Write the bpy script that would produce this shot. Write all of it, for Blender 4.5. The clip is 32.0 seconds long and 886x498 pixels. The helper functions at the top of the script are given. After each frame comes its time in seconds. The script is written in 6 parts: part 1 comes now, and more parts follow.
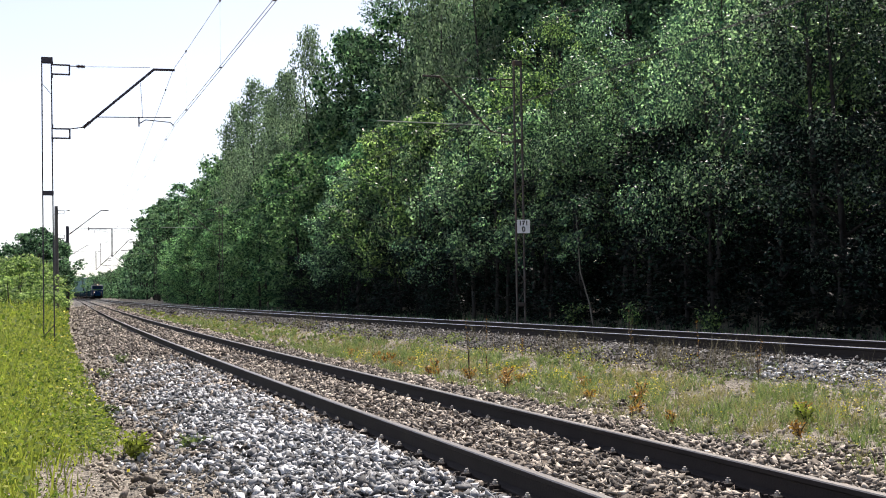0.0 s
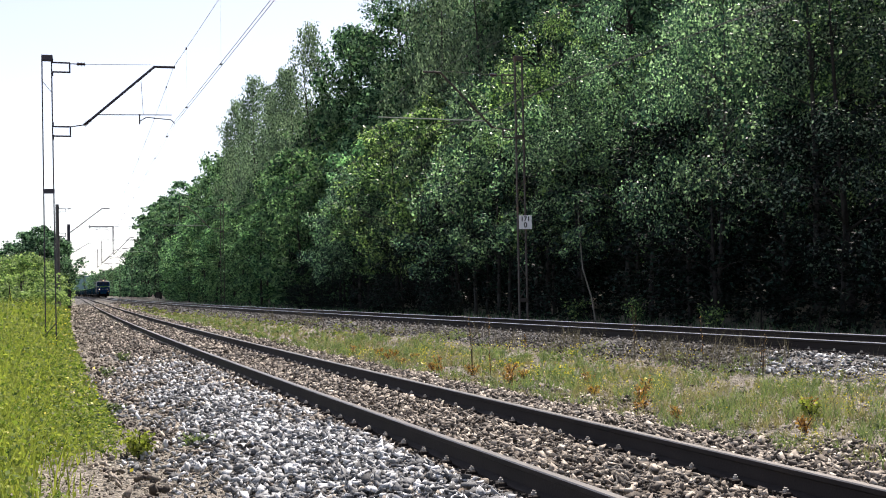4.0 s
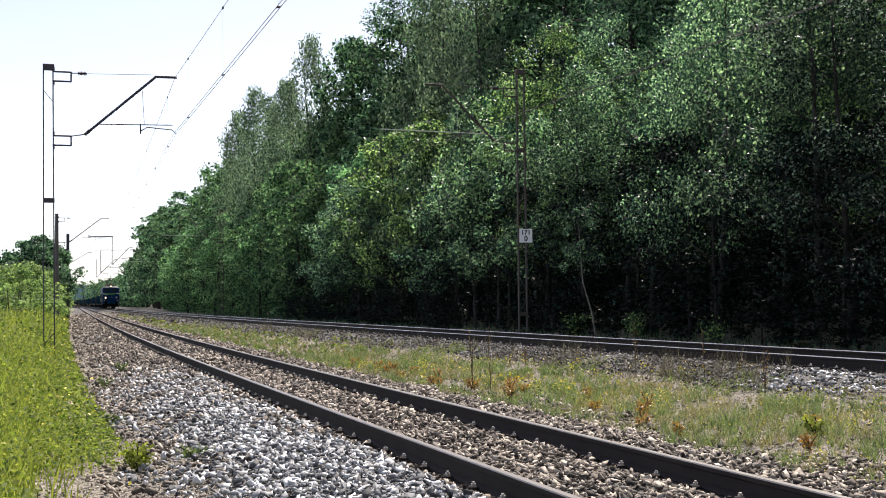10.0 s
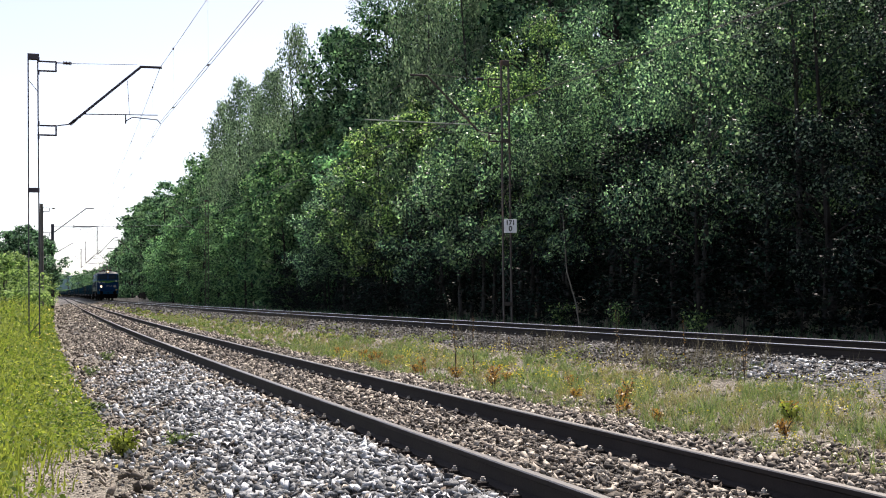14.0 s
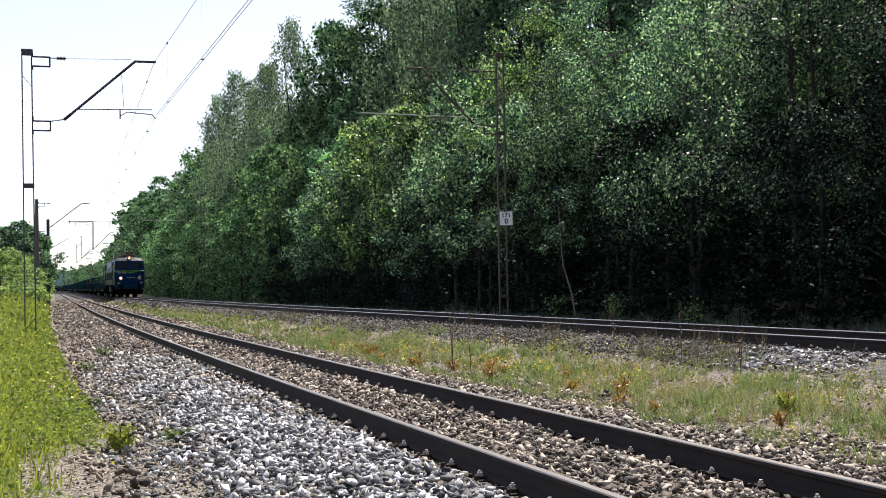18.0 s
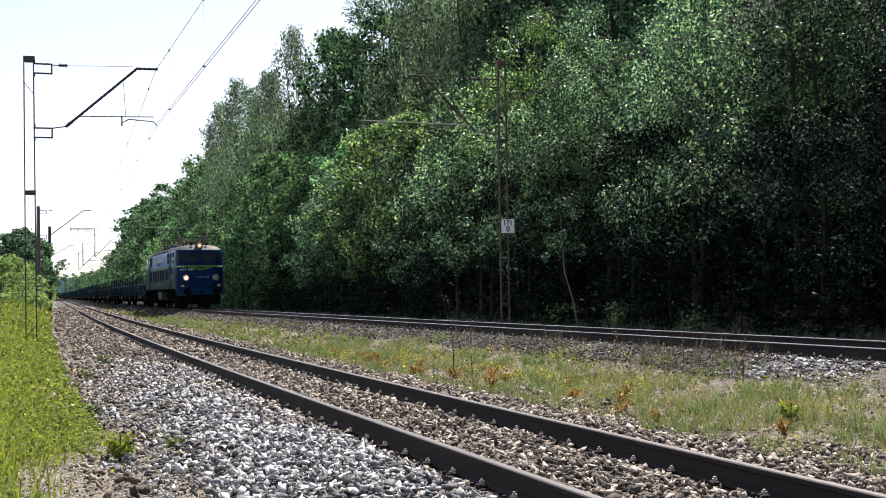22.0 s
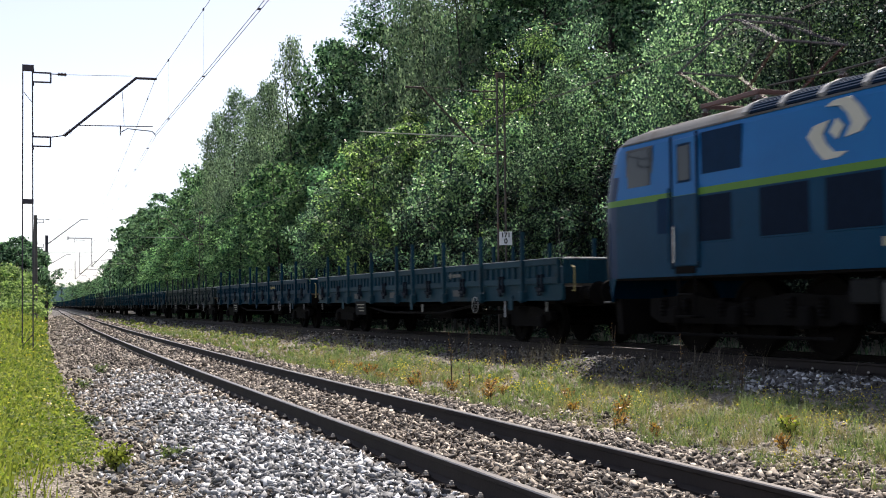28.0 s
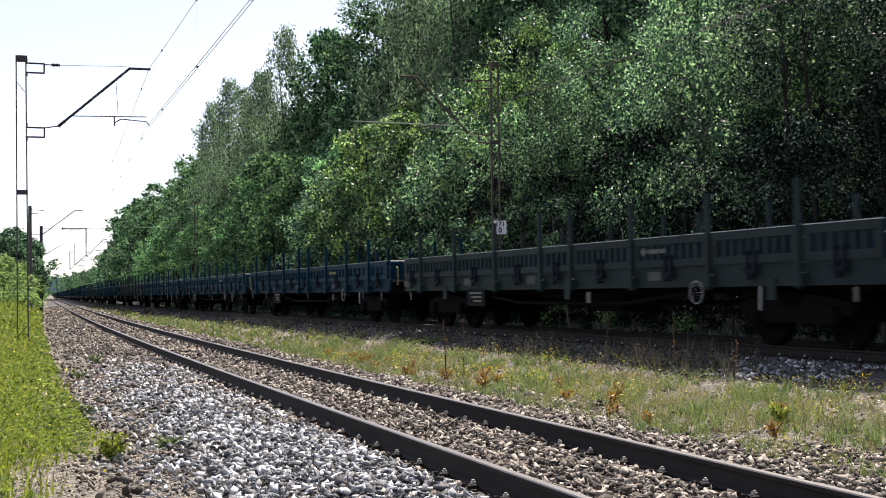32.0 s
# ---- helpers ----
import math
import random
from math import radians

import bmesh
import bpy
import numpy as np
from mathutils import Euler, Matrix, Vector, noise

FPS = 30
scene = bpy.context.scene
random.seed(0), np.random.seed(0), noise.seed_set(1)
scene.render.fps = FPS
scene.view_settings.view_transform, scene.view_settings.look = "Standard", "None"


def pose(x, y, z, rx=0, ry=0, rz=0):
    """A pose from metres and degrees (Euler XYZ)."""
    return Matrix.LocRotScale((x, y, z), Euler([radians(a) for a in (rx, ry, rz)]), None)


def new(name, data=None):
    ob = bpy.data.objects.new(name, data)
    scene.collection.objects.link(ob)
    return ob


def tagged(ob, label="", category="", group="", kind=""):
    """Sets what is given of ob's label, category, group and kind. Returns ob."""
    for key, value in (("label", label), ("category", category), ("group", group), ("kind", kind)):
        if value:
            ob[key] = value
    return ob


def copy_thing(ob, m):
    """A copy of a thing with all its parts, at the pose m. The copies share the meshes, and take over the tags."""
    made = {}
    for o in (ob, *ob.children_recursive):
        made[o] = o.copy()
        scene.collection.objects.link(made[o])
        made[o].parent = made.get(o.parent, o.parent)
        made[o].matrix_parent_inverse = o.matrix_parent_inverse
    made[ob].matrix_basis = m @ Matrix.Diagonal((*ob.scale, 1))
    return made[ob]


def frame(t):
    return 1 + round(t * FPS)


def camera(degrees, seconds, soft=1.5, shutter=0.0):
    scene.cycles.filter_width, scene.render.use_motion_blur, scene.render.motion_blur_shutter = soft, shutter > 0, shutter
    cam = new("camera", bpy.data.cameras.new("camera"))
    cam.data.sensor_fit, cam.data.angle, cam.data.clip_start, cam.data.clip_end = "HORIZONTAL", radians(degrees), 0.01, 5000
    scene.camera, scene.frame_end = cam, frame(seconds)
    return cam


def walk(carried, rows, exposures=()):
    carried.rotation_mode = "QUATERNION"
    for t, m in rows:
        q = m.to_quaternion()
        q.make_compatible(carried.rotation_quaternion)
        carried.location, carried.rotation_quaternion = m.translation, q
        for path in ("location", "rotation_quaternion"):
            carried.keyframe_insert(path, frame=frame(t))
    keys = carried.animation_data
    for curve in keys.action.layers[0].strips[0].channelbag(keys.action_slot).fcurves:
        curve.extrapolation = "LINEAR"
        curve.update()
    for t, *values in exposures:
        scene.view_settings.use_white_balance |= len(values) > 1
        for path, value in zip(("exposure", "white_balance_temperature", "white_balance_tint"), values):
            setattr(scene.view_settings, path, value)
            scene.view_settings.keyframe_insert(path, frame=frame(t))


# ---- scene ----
FOV = 39.51
cam = camera(FOV, 32.0, soft=1.0, shutter=0.3)
PATH = [
    (0, pose(0.011, -0.042, 1.424, 91.915, 0.929, -18.597)),
    (0.5, pose(0.010, -0.037, 1.423, 91.849, 0.994, -18.572)),
    (1, pose(0.004, -0.029, 1.423, 91.818, 1.049, -18.578)),
    (1.5, pose(0.002, -0.025, 1.426, 91.783, 1.135, -18.562)),
    (2, pose(0.015, -0.016, 1.429, 91.741, 1.203, -18.503)),
    (2.5, pose(0.010, -0.008, 1.424, 91.713, 1.244, -18.508)),
    (3, pose(0.020, 0.002, 1.428, 91.688, 1.310, -18.469)),
    (3.5, pose(0.016, 0.026, 1.427, 91.682, 1.298, -18.495)),
    (5.5, pose(0.007, 0.023, 1.428, 92.155, 0.856, -18.549)),
    (6, pose(0.010, 0.035, 1.431, 92.231, 0.853, -18.528)),
    (6.5, pose(0.015, 0.043, 1.428, 92.306, 0.889, -18.508)),
    (7, pose(0.016, 0.060, 1.425, 92.360, 0.808, -18.504)),
    (7.5, pose(0.011, 0.066, 1.418, 92.405, 0.757, -18.525)),
    (8, pose(0.010, 0.067, 1.427, 92.372, 0.731, -18.528)),
    (8.5, pose(0.008, 0.072, 1.429, 92.363, 0.732, -18.546)),
    (9, pose(0.015, 0.097, 1.426, 92.365, 0.703, -18.550)),
    (9.5, pose(0.010, 0.108, 1.428, 92.350, 0.699, -18.583)),
    (10, pose(0.007, 0.110, 1.432, 92.333, 0.697, -18.595)),
    (10.5, pose(0.009, 0.122, 1.431, 92.330, 0.689, -18.626)),
    (11, pose(0.005, 0.077, 1.424, 92.290, 0.652, -18.701)),
    (11.5, pose(0.002, 0.030, 1.428, 92.184, 0.708, -18.784)),
    (12, pose(-0.007, -0.003, 1.418, 92.139, 0.639, -18.911)),
    (12.5, pose(-0.005, -0.027, 1.422, 92.030, 0.709, -18.990)),
    (13, pose(-0.010, -0.048, 1.415, 91.989, 0.719, -19.080)),
    (13.5, pose(-0.016, -0.042, 1.415, 91.930, 0.654, -19.186)),
    (14, pose(-0.013, -0.047, 1.406, 91.894, 0.684, -19.250)),
    (14.5, pose(-0.012, -0.050, 1.415, 91.808, 0.706, -19.319)),
    (16.5, pose(-0.004, -0.059, 1.418, 91.603, 0.799, -19.479)),
    (17, pose(-0.009, -0.039, 1.403, 91.606, 0.850, -19.483)),
    (17.5, pose(-0.007, -0.036, 1.406, 91.567, 0.956, -19.451)),
    (18, pose(-0.006, -0.041, 1.415, 91.549, 1.080, -19.421)),
    (18.5, pose(0.001, -0.042, 1.407, 91.631, 1.089, -19.383)),
    (19, pose(-0.006, -0.060, 1.405, 91.715, 1.115, -19.378)),
    (19.5, pose(-0.005, -0.063, 1.412, 91.761, 1.088, -19.366)),
    (20, pose(-0.009, -0.054, 1.410, 91.841, 1.079, -19.379)),
    (20.5, pose(-0.008, -0.047, 1.411, 91.895, 1.068, -19.376)),
    (21, pose(-0.004, -0.048, 1.420, 91.891, 1.087, -19.361)),
    (21.5, pose(0.006, -0.025, 1.413, 91.913, 1.052, -19.350)),
    (22, pose(0.006, -0.002, 1.414, 91.911, 0.981, -19.352)),
    (22.5, pose(0.014, 0.024, 1.413, 91.907, 0.943, -19.357)),
    (23, pose(0.011, 0.033, 1.417, 91.882, 0.912, -19.371)),
    (23.5, pose(0.020, 0.064, 1.423, 91.891, 0.870, -19.376)),
    (24, pose(0.013, 0.083, 1.425, 91.938, 0.789, -19.404)),
    (24.5, pose(0.004, 0.084, 1.424, 92.005, 0.741, -19.441)),
    (25, pose(0.013, 0.110, 1.419, 92.082, 0.702, -19.440)),
    (25.5, pose(0.008, 0.111, 1.421, 92.132, 0.664, -19.458)),
    (27.5, pose(-0.004, 0.050, 1.413, 92.420, 0.588, -19.506)),
    (28, pose(-0.005, 0.038, 1.415, 92.452, 0.593, -19.504)),
    (28.5, pose(-0.012, 0.036, 1.414, 92.473, 0.530, -19.530)),
    (29, pose(-0.023, 0.026, 1.407, 92.481, 0.522, -19.549)),
    (29.5, pose(-0.019, 0.012, 1.417, 92.378, 0.569, -19.571)),
    (30, pose(-0.008, 0.011, 1.414, 92.301, 0.627, -19.597)),
    (30.5, pose(-0.009, -0.006, 1.413, 92.220, 0.681, -19.645)),
    (31, pose(-0.007, -0.015, 1.414, 92.130, 0.722, -19.678)),
    (31.5, pose(-0.000, -0.018, 1.416, 92.027, 0.779, -19.688)),
    (32, pose(-0.006, -0.030, 1.416, 91.945, 0.808, -19.721)),
]
walk(cam, PATH, exposures=[(0, 0.82, 6700, 15), (32, 0.82, 6700, 15)])

# ---- light ----
SUN_AZ, SUN_EL = 42.0, 57.0          # degrees from +y towards +x, and above the horizon
world = bpy.data.worlds.new("sky")
scene.world = world
world.use_nodes = True
wt = world.node_tree
sky = wt.nodes.new("ShaderNodeTexSky")
sky.sky_type = "NISHITA"
sky.sun_disc = False
sky.sun_elevation = radians(SUN_EL)
sky.sun_rotation = radians(SUN_AZ)
sky.air_density, sky.dust_density, sky.ozone_density = 0.7, 0.7, 0.5
wt.nodes["Background"].inputs["Strength"].default_value = 0.122
haze = wt.nodes.new("ShaderNodeHueSaturation")
haze.inputs["Saturation"].default_value = 0.62
wt.links.new(sky.outputs["Color"], haze.inputs["Color"])
wt.links.new(haze.outputs["Color"], wt.nodes["Background"].inputs["Color"])
sun_data = bpy.data.lights.new("sun", "SUN")
sun_data.energy, sun_data.angle, sun_data.color = 4.7, radians(0.6), (1.0, 0.95, 0.86)
sun = new("sun", sun_data)
to_sun = Vector((math.sin(radians(SUN_AZ)) * math.cos(radians(SUN_EL)), math.cos(radians(SUN_AZ)) * math.cos(radians(SUN_EL)), math.sin(radians(SUN_EL))))
sun.matrix_world = Matrix.Translation((0, 0, 40)) @ to_sun.to_track_quat("Z", "Y").to_matrix().to_4x4()

# ---- mesh building ----
rng = random.Random(7)


class Geo:
    """Collects vertices and faces of one mesh."""

    def __init__(self):
        self.v, self.f, self.slots = [], [], []

    def add(self, verts, faces, slot=0):
        n = len(self.v)
        self.v.extend(tuple(p) for p in verts)
        self.f.extend(tuple(i + n for i in q) for q in faces)
        self.slots.extend([slot] * len(faces))
        return self

    def box(self, c, s, rz=0.0, bevel=0.0, slot=0, rx=0.0, ry=0.0):
        hx, hy, hz = s[0] / 2, s[1] / 2, s[2] / 2
        b = min(bevel, hx * 0.9, hy * 0.9, hz * 0.9)
        m = Euler((rx, ry, rz)).to_matrix()
        if b <= 0:
            vs = [(x, y, z) for x in (-hx, hx) for y in (-hy, hy) for z in (-hz, hz)]
            fs = [(0, 1, 3, 2), (4, 6, 7, 5), (0, 4, 5, 1), (2, 3, 7, 6), (0, 2, 6, 4), (1, 5, 7, 3)]
        else:
            vs, idx = [], {}
            for sx in (-1, 1):
                for sy in (-1, 1):
                    for sz in (-1, 1):
                        idx[(sx, sy, sz)] = len(vs)
                        vs += [(sx * hx, sy * (hy - b), sz * (hz - b)), (sx * (hx - b), sy * hy, sz * (hz - b)), (sx * (hx - b), sy * (hy - b), sz * hz)]
            fs = []

            def quad(ids, normal):
                p = [Vector(vs[i]) for i in ids]
                if (p[1] - p[0]).cross(p[2] - p[0]).dot(normal) < 0:
                    ids = ids[::-1]
                fs.append(tuple(ids))
            for s_ in (-1, 1):
                quad([idx[(s_, a, c_)] for a, c_ in ((-1, -1), (1, -1), (1, 1), (-1, 1))], Vector((s_, 0, 0)))
                quad([idx[(a, s_, c_)] + 1 for a, c_ in ((-1, -1), (1, -1), (1, 1), (-1, 1))], Vector((0, s_, 0)))
                quad([idx[(a, c_, s_)] + 2 for a, c_ in ((-1, -1), (1, -1), (1, 1), (-1, 1))], Vector((0, 0, s_)))
                for t_ in (-1, 1):
                    quad([idx[(s_, t_, -1)], idx[(s_, t_, 1)], idx[(s_, t_, 1)] + 1, idx[(s_, t_, -1)] + 1], Vector((s_, t_, 0)))
                    quad([idx[(s_, -1, t_)], idx[(s_, 1, t_)], idx[(s_, 1, t_)] + 2, idx[(s_, -1, t_)] + 2], Vector((s_, 0, t_)))
                    quad([idx[(-1, s_, t_)] + 1, idx[(1, s_, t_)] + 1, idx[(1, s_, t_)] + 2, idx[(-1, s_, t_)] + 2], Vector((0, s_, t_)))
                    for u_ in (-1, 1):
                        k = idx[(s_, t_, u_)]
                        quad([k, k + 1, k + 2], Vector((s_, t_, u_)))
        c = Vector(c)
        return self.add([m @ Vector(p) + c for p in vs], fs, slot)

    def tube(self, p0, p1, r0, r1=None, n=8, slot=0):
        r1 = r0 if r1 is None else r1
        p0, p1 = Vector(p0), Vector(p1)
        q = (p1 - p0).to_track_quat("Z", "Y").to_matrix()
        ring = [(math.cos(2 * math.pi * i / n), math.sin(2 * math.pi * i / n)) for i in range(n)]
        vs = [p0 + q @ Vector((c * r0, s * r0, 0)) for c, s in ring] + [p1 + q @ Vector((c * r1, s * r1, 0)) for c, s in ring]
        fs = [(i, (i + 1) % n, n + (i + 1) % n, n + i) for i in range(n)] + [tuple(range(n - 1, -1, -1)), tuple(range(n, 2 * n))]
        return self.add(vs, fs, slot)

    def poly(self, points, r, n=6, slot=0):
        for a, b in zip(points, points[1:]):
            self.tube(a, b, r, n=n, slot=slot)
        return self

    def lathe(self, c, axis, profile, n=16, slot=0):
        """profile: (distance along the axis, radius)."""
        c, q = Vector(c), Vector(axis).to_track_quat("Z", "Y").to_matrix()
        vs, fs = [], []
        for d, r in profile:
            vs += [c + q @ Vector((r * math.cos(2 * math.pi * i / n), r * math.sin(2 * math.pi * i / n), d)) for i in range(n)]
        for k in range(len(profile) - 1):
            fs += [(k * n + i, k * n + (i + 1) % n, (k + 1) * n + (i + 1) % n, (k + 1) * n + i) for i in range(n)]
        fs += [tuple(range(n - 1, -1, -1)), tuple(range((len(profile) - 1) * n, len(profile) * n))]
        return self.add(vs, fs, slot)

    def ring(self, c, axis, radius, r, n=20, k=6, slot=0):
        c, q = Vector(c), Vector(axis).to_track_quat("Z", "Y").to_matrix()
        vs, fs = [], []
        for i in range(n):
            a = 2 * math.pi * i / n
            for j in range(k):
                b = 2 * math.pi * j / k
                vs.append(c + q @ Vector(((radius + r * math.cos(b)) * math.cos(a), (radius + r * math.cos(b)) * math.sin(a), r * math.sin(b))))
        for i in range(n):
            for j in range(k):
                fs.append((i * k + j, ((i + 1) % n) * k + j, ((i + 1) % n) * k + (j + 1) % k, i * k + (j + 1) % k))
        return self.add(vs, fs, slot)

    def prism(self, outline, axis, a, b, slot=0):
        """outline: 2D points; axis 'x', 'y' or 'z'; from a to b along it."""
        def at(p, h):
            return {"x": (h, p[0], p[1]), "y": (p[0], h, p[1]), "z": (p[0], p[1], h)}[axis]
        n = len(outline)
        vs = [at(p, a) for p in outline] + [at(p, b) for p in outline]
        fs = [(i, (i + 1) % n, n + (i + 1) % n, n + i) for i in range(n)] + [tuple(range(n - 1, -1, -1)), tuple(range(n, 2 * n))]
        return self.add(vs, fs, slot)

    def mesh(self, name, materials, smooth=False):
        me = bpy.data.meshes.new(name)
        me.from_pydata(self.v, [], self.f)
        for m in (materials if isinstance(materials, (list, tuple)) else [materials]):
            me.materials.append(m)
        if any(self.slots):
            me.polygons.foreach_set("material_index", self.slots)
        if smooth:
            me.polygons.foreach_set("use_smooth", [True] * len(self.f))
        me.update()
        return me


def recalc(me):
    bm = bmesh.new()
    bm.from_mesh(me)
    bmesh.ops.recalc_face_normals(bm, faces=bm.faces)
    bm.to_mesh(me)
    bm.free()
    return me


def part(name, geo, material, parent, label="", smooth=False, fix=True):
    """One mesh object under a thing or under a part. geo: a Geo or a mesh that is shared."""
    me = geo
    if isinstance(geo, Geo):
        me = geo.mesh(name, material, smooth)
        if fix:
            recalc(me)
    ob = new(name, me)
    ob.parent = parent
    return tagged(ob, label) if label else ob


def thing(name, label, category, group="", kind=""):
    return tagged(new(name), label, category, group, kind)


def quads_mesh(name, verts, material, per=4, smooth=False):
    """A mesh of many loose faces of `per` corners each, from an array (n * per, 3)."""
    n = len(verts) // per
    me = bpy.data.meshes.new(name)
    me.vertices.add(n * per)
    me.vertices.foreach_set("co", np.asarray(verts, dtype=np.float32).ravel())
    me.loops.add(n * per)
    me.loops.foreach_set("vertex_index", np.arange(n * per, dtype=np.int32))
    me.polygons.add(n)
    me.polygons.foreach_set("loop_start", np.arange(0, n * per, per, dtype=np.int32))
    me.materials.append(material)
    me.update(calc_edges=True)
    me.validate()
    return me

# ---- materials ----
def material(name, base, rough=0.7, metal=0.0, scale=8.0, spread=0.25, fine=60.0, bump=0.2, bump_scale=40.0, second=None, second_amount=0.5, coords="Object", random_tint=0.0, specular=0.5):
    """A surface with variation at two scales, an optional second colour in stains, and fine relief."""
    m = bpy.data.materials.new(name)
    m.use_nodes = True
    t = m.node_tree
    n, l = t.nodes, t.links
    bsdf = n["Principled BSDF"]
    bsdf.inputs["Roughness"].default_value = rough
    bsdf.inputs["Metallic"].default_value = metal
    bsdf.inputs["Specular IOR Level"].default_value = specular
    tc = n.new("ShaderNodeTexCoord")
    big, small = n.new("ShaderNodeTexNoise"), n.new("ShaderNodeTexNoise")
    big.inputs["Scale"].default_value, small.inputs["Scale"].default_value = scale, fine
    big.inputs["Detail"].default_value = small.inputs["Detail"].default_value = 6
    l.new(tc.outputs[coords], big.inputs["Vector"])
    l.new(tc.outputs[coords], small.inputs["Vector"])
    ramp = n.new("ShaderNodeValToRGB")
    lo, hi = [tuple(max(0, min(1, c * k)) for c in base) + (1,) for k in (1 - spread, 1 + spread)]
    ramp.color_ramp.elements[0].color, ramp.color_ramp.elements[1].color = lo, hi
    ramp.color_ramp.elements[0].position, ramp.color_ramp.elements[1].position = 0.3, 0.7
    mixv = n.new("ShaderNodeMath")
    mixv.operation = "ADD"
    half = n.new("ShaderNodeMath")
    half.operation = "MULTIPLY"
    half.inputs[1].default_value = 0.5
    l.new(big.outputs["Fac"], mixv.inputs[0])
    l.new(small.outputs["Fac"], mixv.inputs[1])
    l.new(mixv.outputs[0], half.inputs[0])
    l.new(half.outputs[0], ramp.inputs["Fac"])
    out = ramp.outputs["Color"]
    if second:
        stain = n.new("ShaderNodeTexNoise")
        stain.inputs["Scale"].default_value, stain.inputs["Detail"].default_value = scale * 0.6, 8
        stain.inputs["Roughness"].default_value = 0.65
        l.new(tc.outputs[coords], stain.inputs["Vector"])
        cut = n.new("ShaderNodeValToRGB")
        cut.color_ramp.elements[0].position = 1.0 - second_amount - 0.06
        cut.color_ramp.elements[1].position = 1.0 - second_amount + 0.06
        l.new(stain.outputs["Fac"], cut.inputs["Fac"])
        mx = n.new("ShaderNodeMixRGB")
        mx.inputs[2].default_value = (*second, 1)
        l.new(cut.outputs["Color"], mx.inputs[0])
        l.new(out, mx.inputs[1])
        out = mx.outputs[0]
    if random_tint:
        info = n.new("ShaderNodeObjectInfo")
        hsv = n.new("ShaderNodeHueSaturation")
        mr = n.new("ShaderNodeMapRange")
        mr.inputs["To Min"].default_value, mr.inputs["To Max"].default_value = 1 - random_tint, 1 + random_tint
        l.new(info.outputs["Random"], mr.inputs["Value"])
        l.new(mr.outputs[0], hsv.inputs["Value"])
        l.new(out, hsv.inputs["Color"])
        out = hsv.outputs[0]
    l.new(out, bsdf.inputs["Base Color"])
    if bump:
        bt = n.new("ShaderNodeTexNoise")
        bt.inputs["Scale"].default_value, bt.inputs["Detail"].default_value = bump_scale, 5
        l.new(tc.outputs[coords], bt.inputs["Vector"])
        bp = n.new("ShaderNodeBump")
        bp.inputs["Strength"].default_value, bp.inputs["Distance"].default_value = bump, 0.02
        l.new(bt.outputs["Fac"], bp.inputs["Height"])
        l.new(bp.outputs[0], bsdf.inputs["Normal"])
    return m


def leaf_material(name, dark, light, glow=0.35, rough=0.42, specular=0.5, tree_tint=0.25, dark_share=0.0, sunny=(1.35, 1.5, 0.9), hue=0.0):
    """Thin leaves: each its own shade, some light passes through, waxy gloss."""
    m = bpy.data.materials.new(name)
    m.use_nodes = True
    t = m.node_tree
    n, l = t.nodes, t.links
    bsdf, outn = n["Principled BSDF"], n["Material Output"]
    bsdf.inputs["Roughness"].default_value = rough
    bsdf.inputs["Specular IOR Level"].default_value = specular
    geo = n.new("ShaderNodeNewGeometry")
    ramp = n.new("ShaderNodeValToRGB")
    ramp.color_ramp.elements[0].color, ramp.color_ramp.elements[1].color = (*dark, 1), (*light, 1)
    # dark_share keeps most leaves dark; sparkle of lit leaves is put into colour
    ramp.color_ramp.elements[0].position = dark_share
    l.new(geo.outputs["Random Per Island"], ramp.inputs["Fac"])
    info = n.new("ShaderNodeObjectInfo")
    mr = n.new("ShaderNodeMapRange")
    mr.inputs["To Min"].default_value, mr.inputs["To Max"].default_value = 1 - tree_tint, 1 + tree_tint
    l.new(info.outputs["Random"], mr.inputs["Value"])
    hsv = n.new("ShaderNodeHueSaturation")
    l.new(mr.outputs[0], hsv.inputs["Value"])
    if hue:
        turn = n.new("ShaderNodeMath")
        turn.operation = "FRACT"
        many = n.new("ShaderNodeMath")
        many.operation = "MULTIPLY"
        many.inputs[1].default_value = 7.0
        shift = n.new("ShaderNodeMapRange")
        shift.inputs["To Min"].default_value, shift.inputs["To Max"].default_value = 0.5 - hue, 0.5 + hue
        l.new(info.outputs["Random"], many.inputs[0])
        l.new(many.outputs[0], turn.inputs[0])
        l.new(turn.outputs[0], shift.inputs["Value"])
        l.new(shift.outputs[0], hsv.inputs["Hue"])
    l.new(ramp.outputs[0], hsv.inputs["Color"])
    l.new(hsv.outputs[0], bsdf.inputs["Base Color"])
    tr = n.new("ShaderNodeBsdfTranslucent")
    bright = n.new("ShaderNodeMixRGB")
    bright.blend_type = "MULTIPLY"
    bright.inputs[0].default_value = 1.0
    bright.inputs[2].default_value = (*sunny, 1)
    l.new(hsv.outputs[0], bright.inputs[1])
    l.new(bright.outputs[0], tr.inputs["Color"])
    mix = n.new("ShaderNodeMixShader")
    mix.inputs[0].default_value = glow
    l.new(bsdf.outputs[0], mix.inputs[1])
    l.new(tr.outputs[0], mix.inputs[2])
    l.new(mix.outputs[0], outn.inputs["Surface"])
    return m


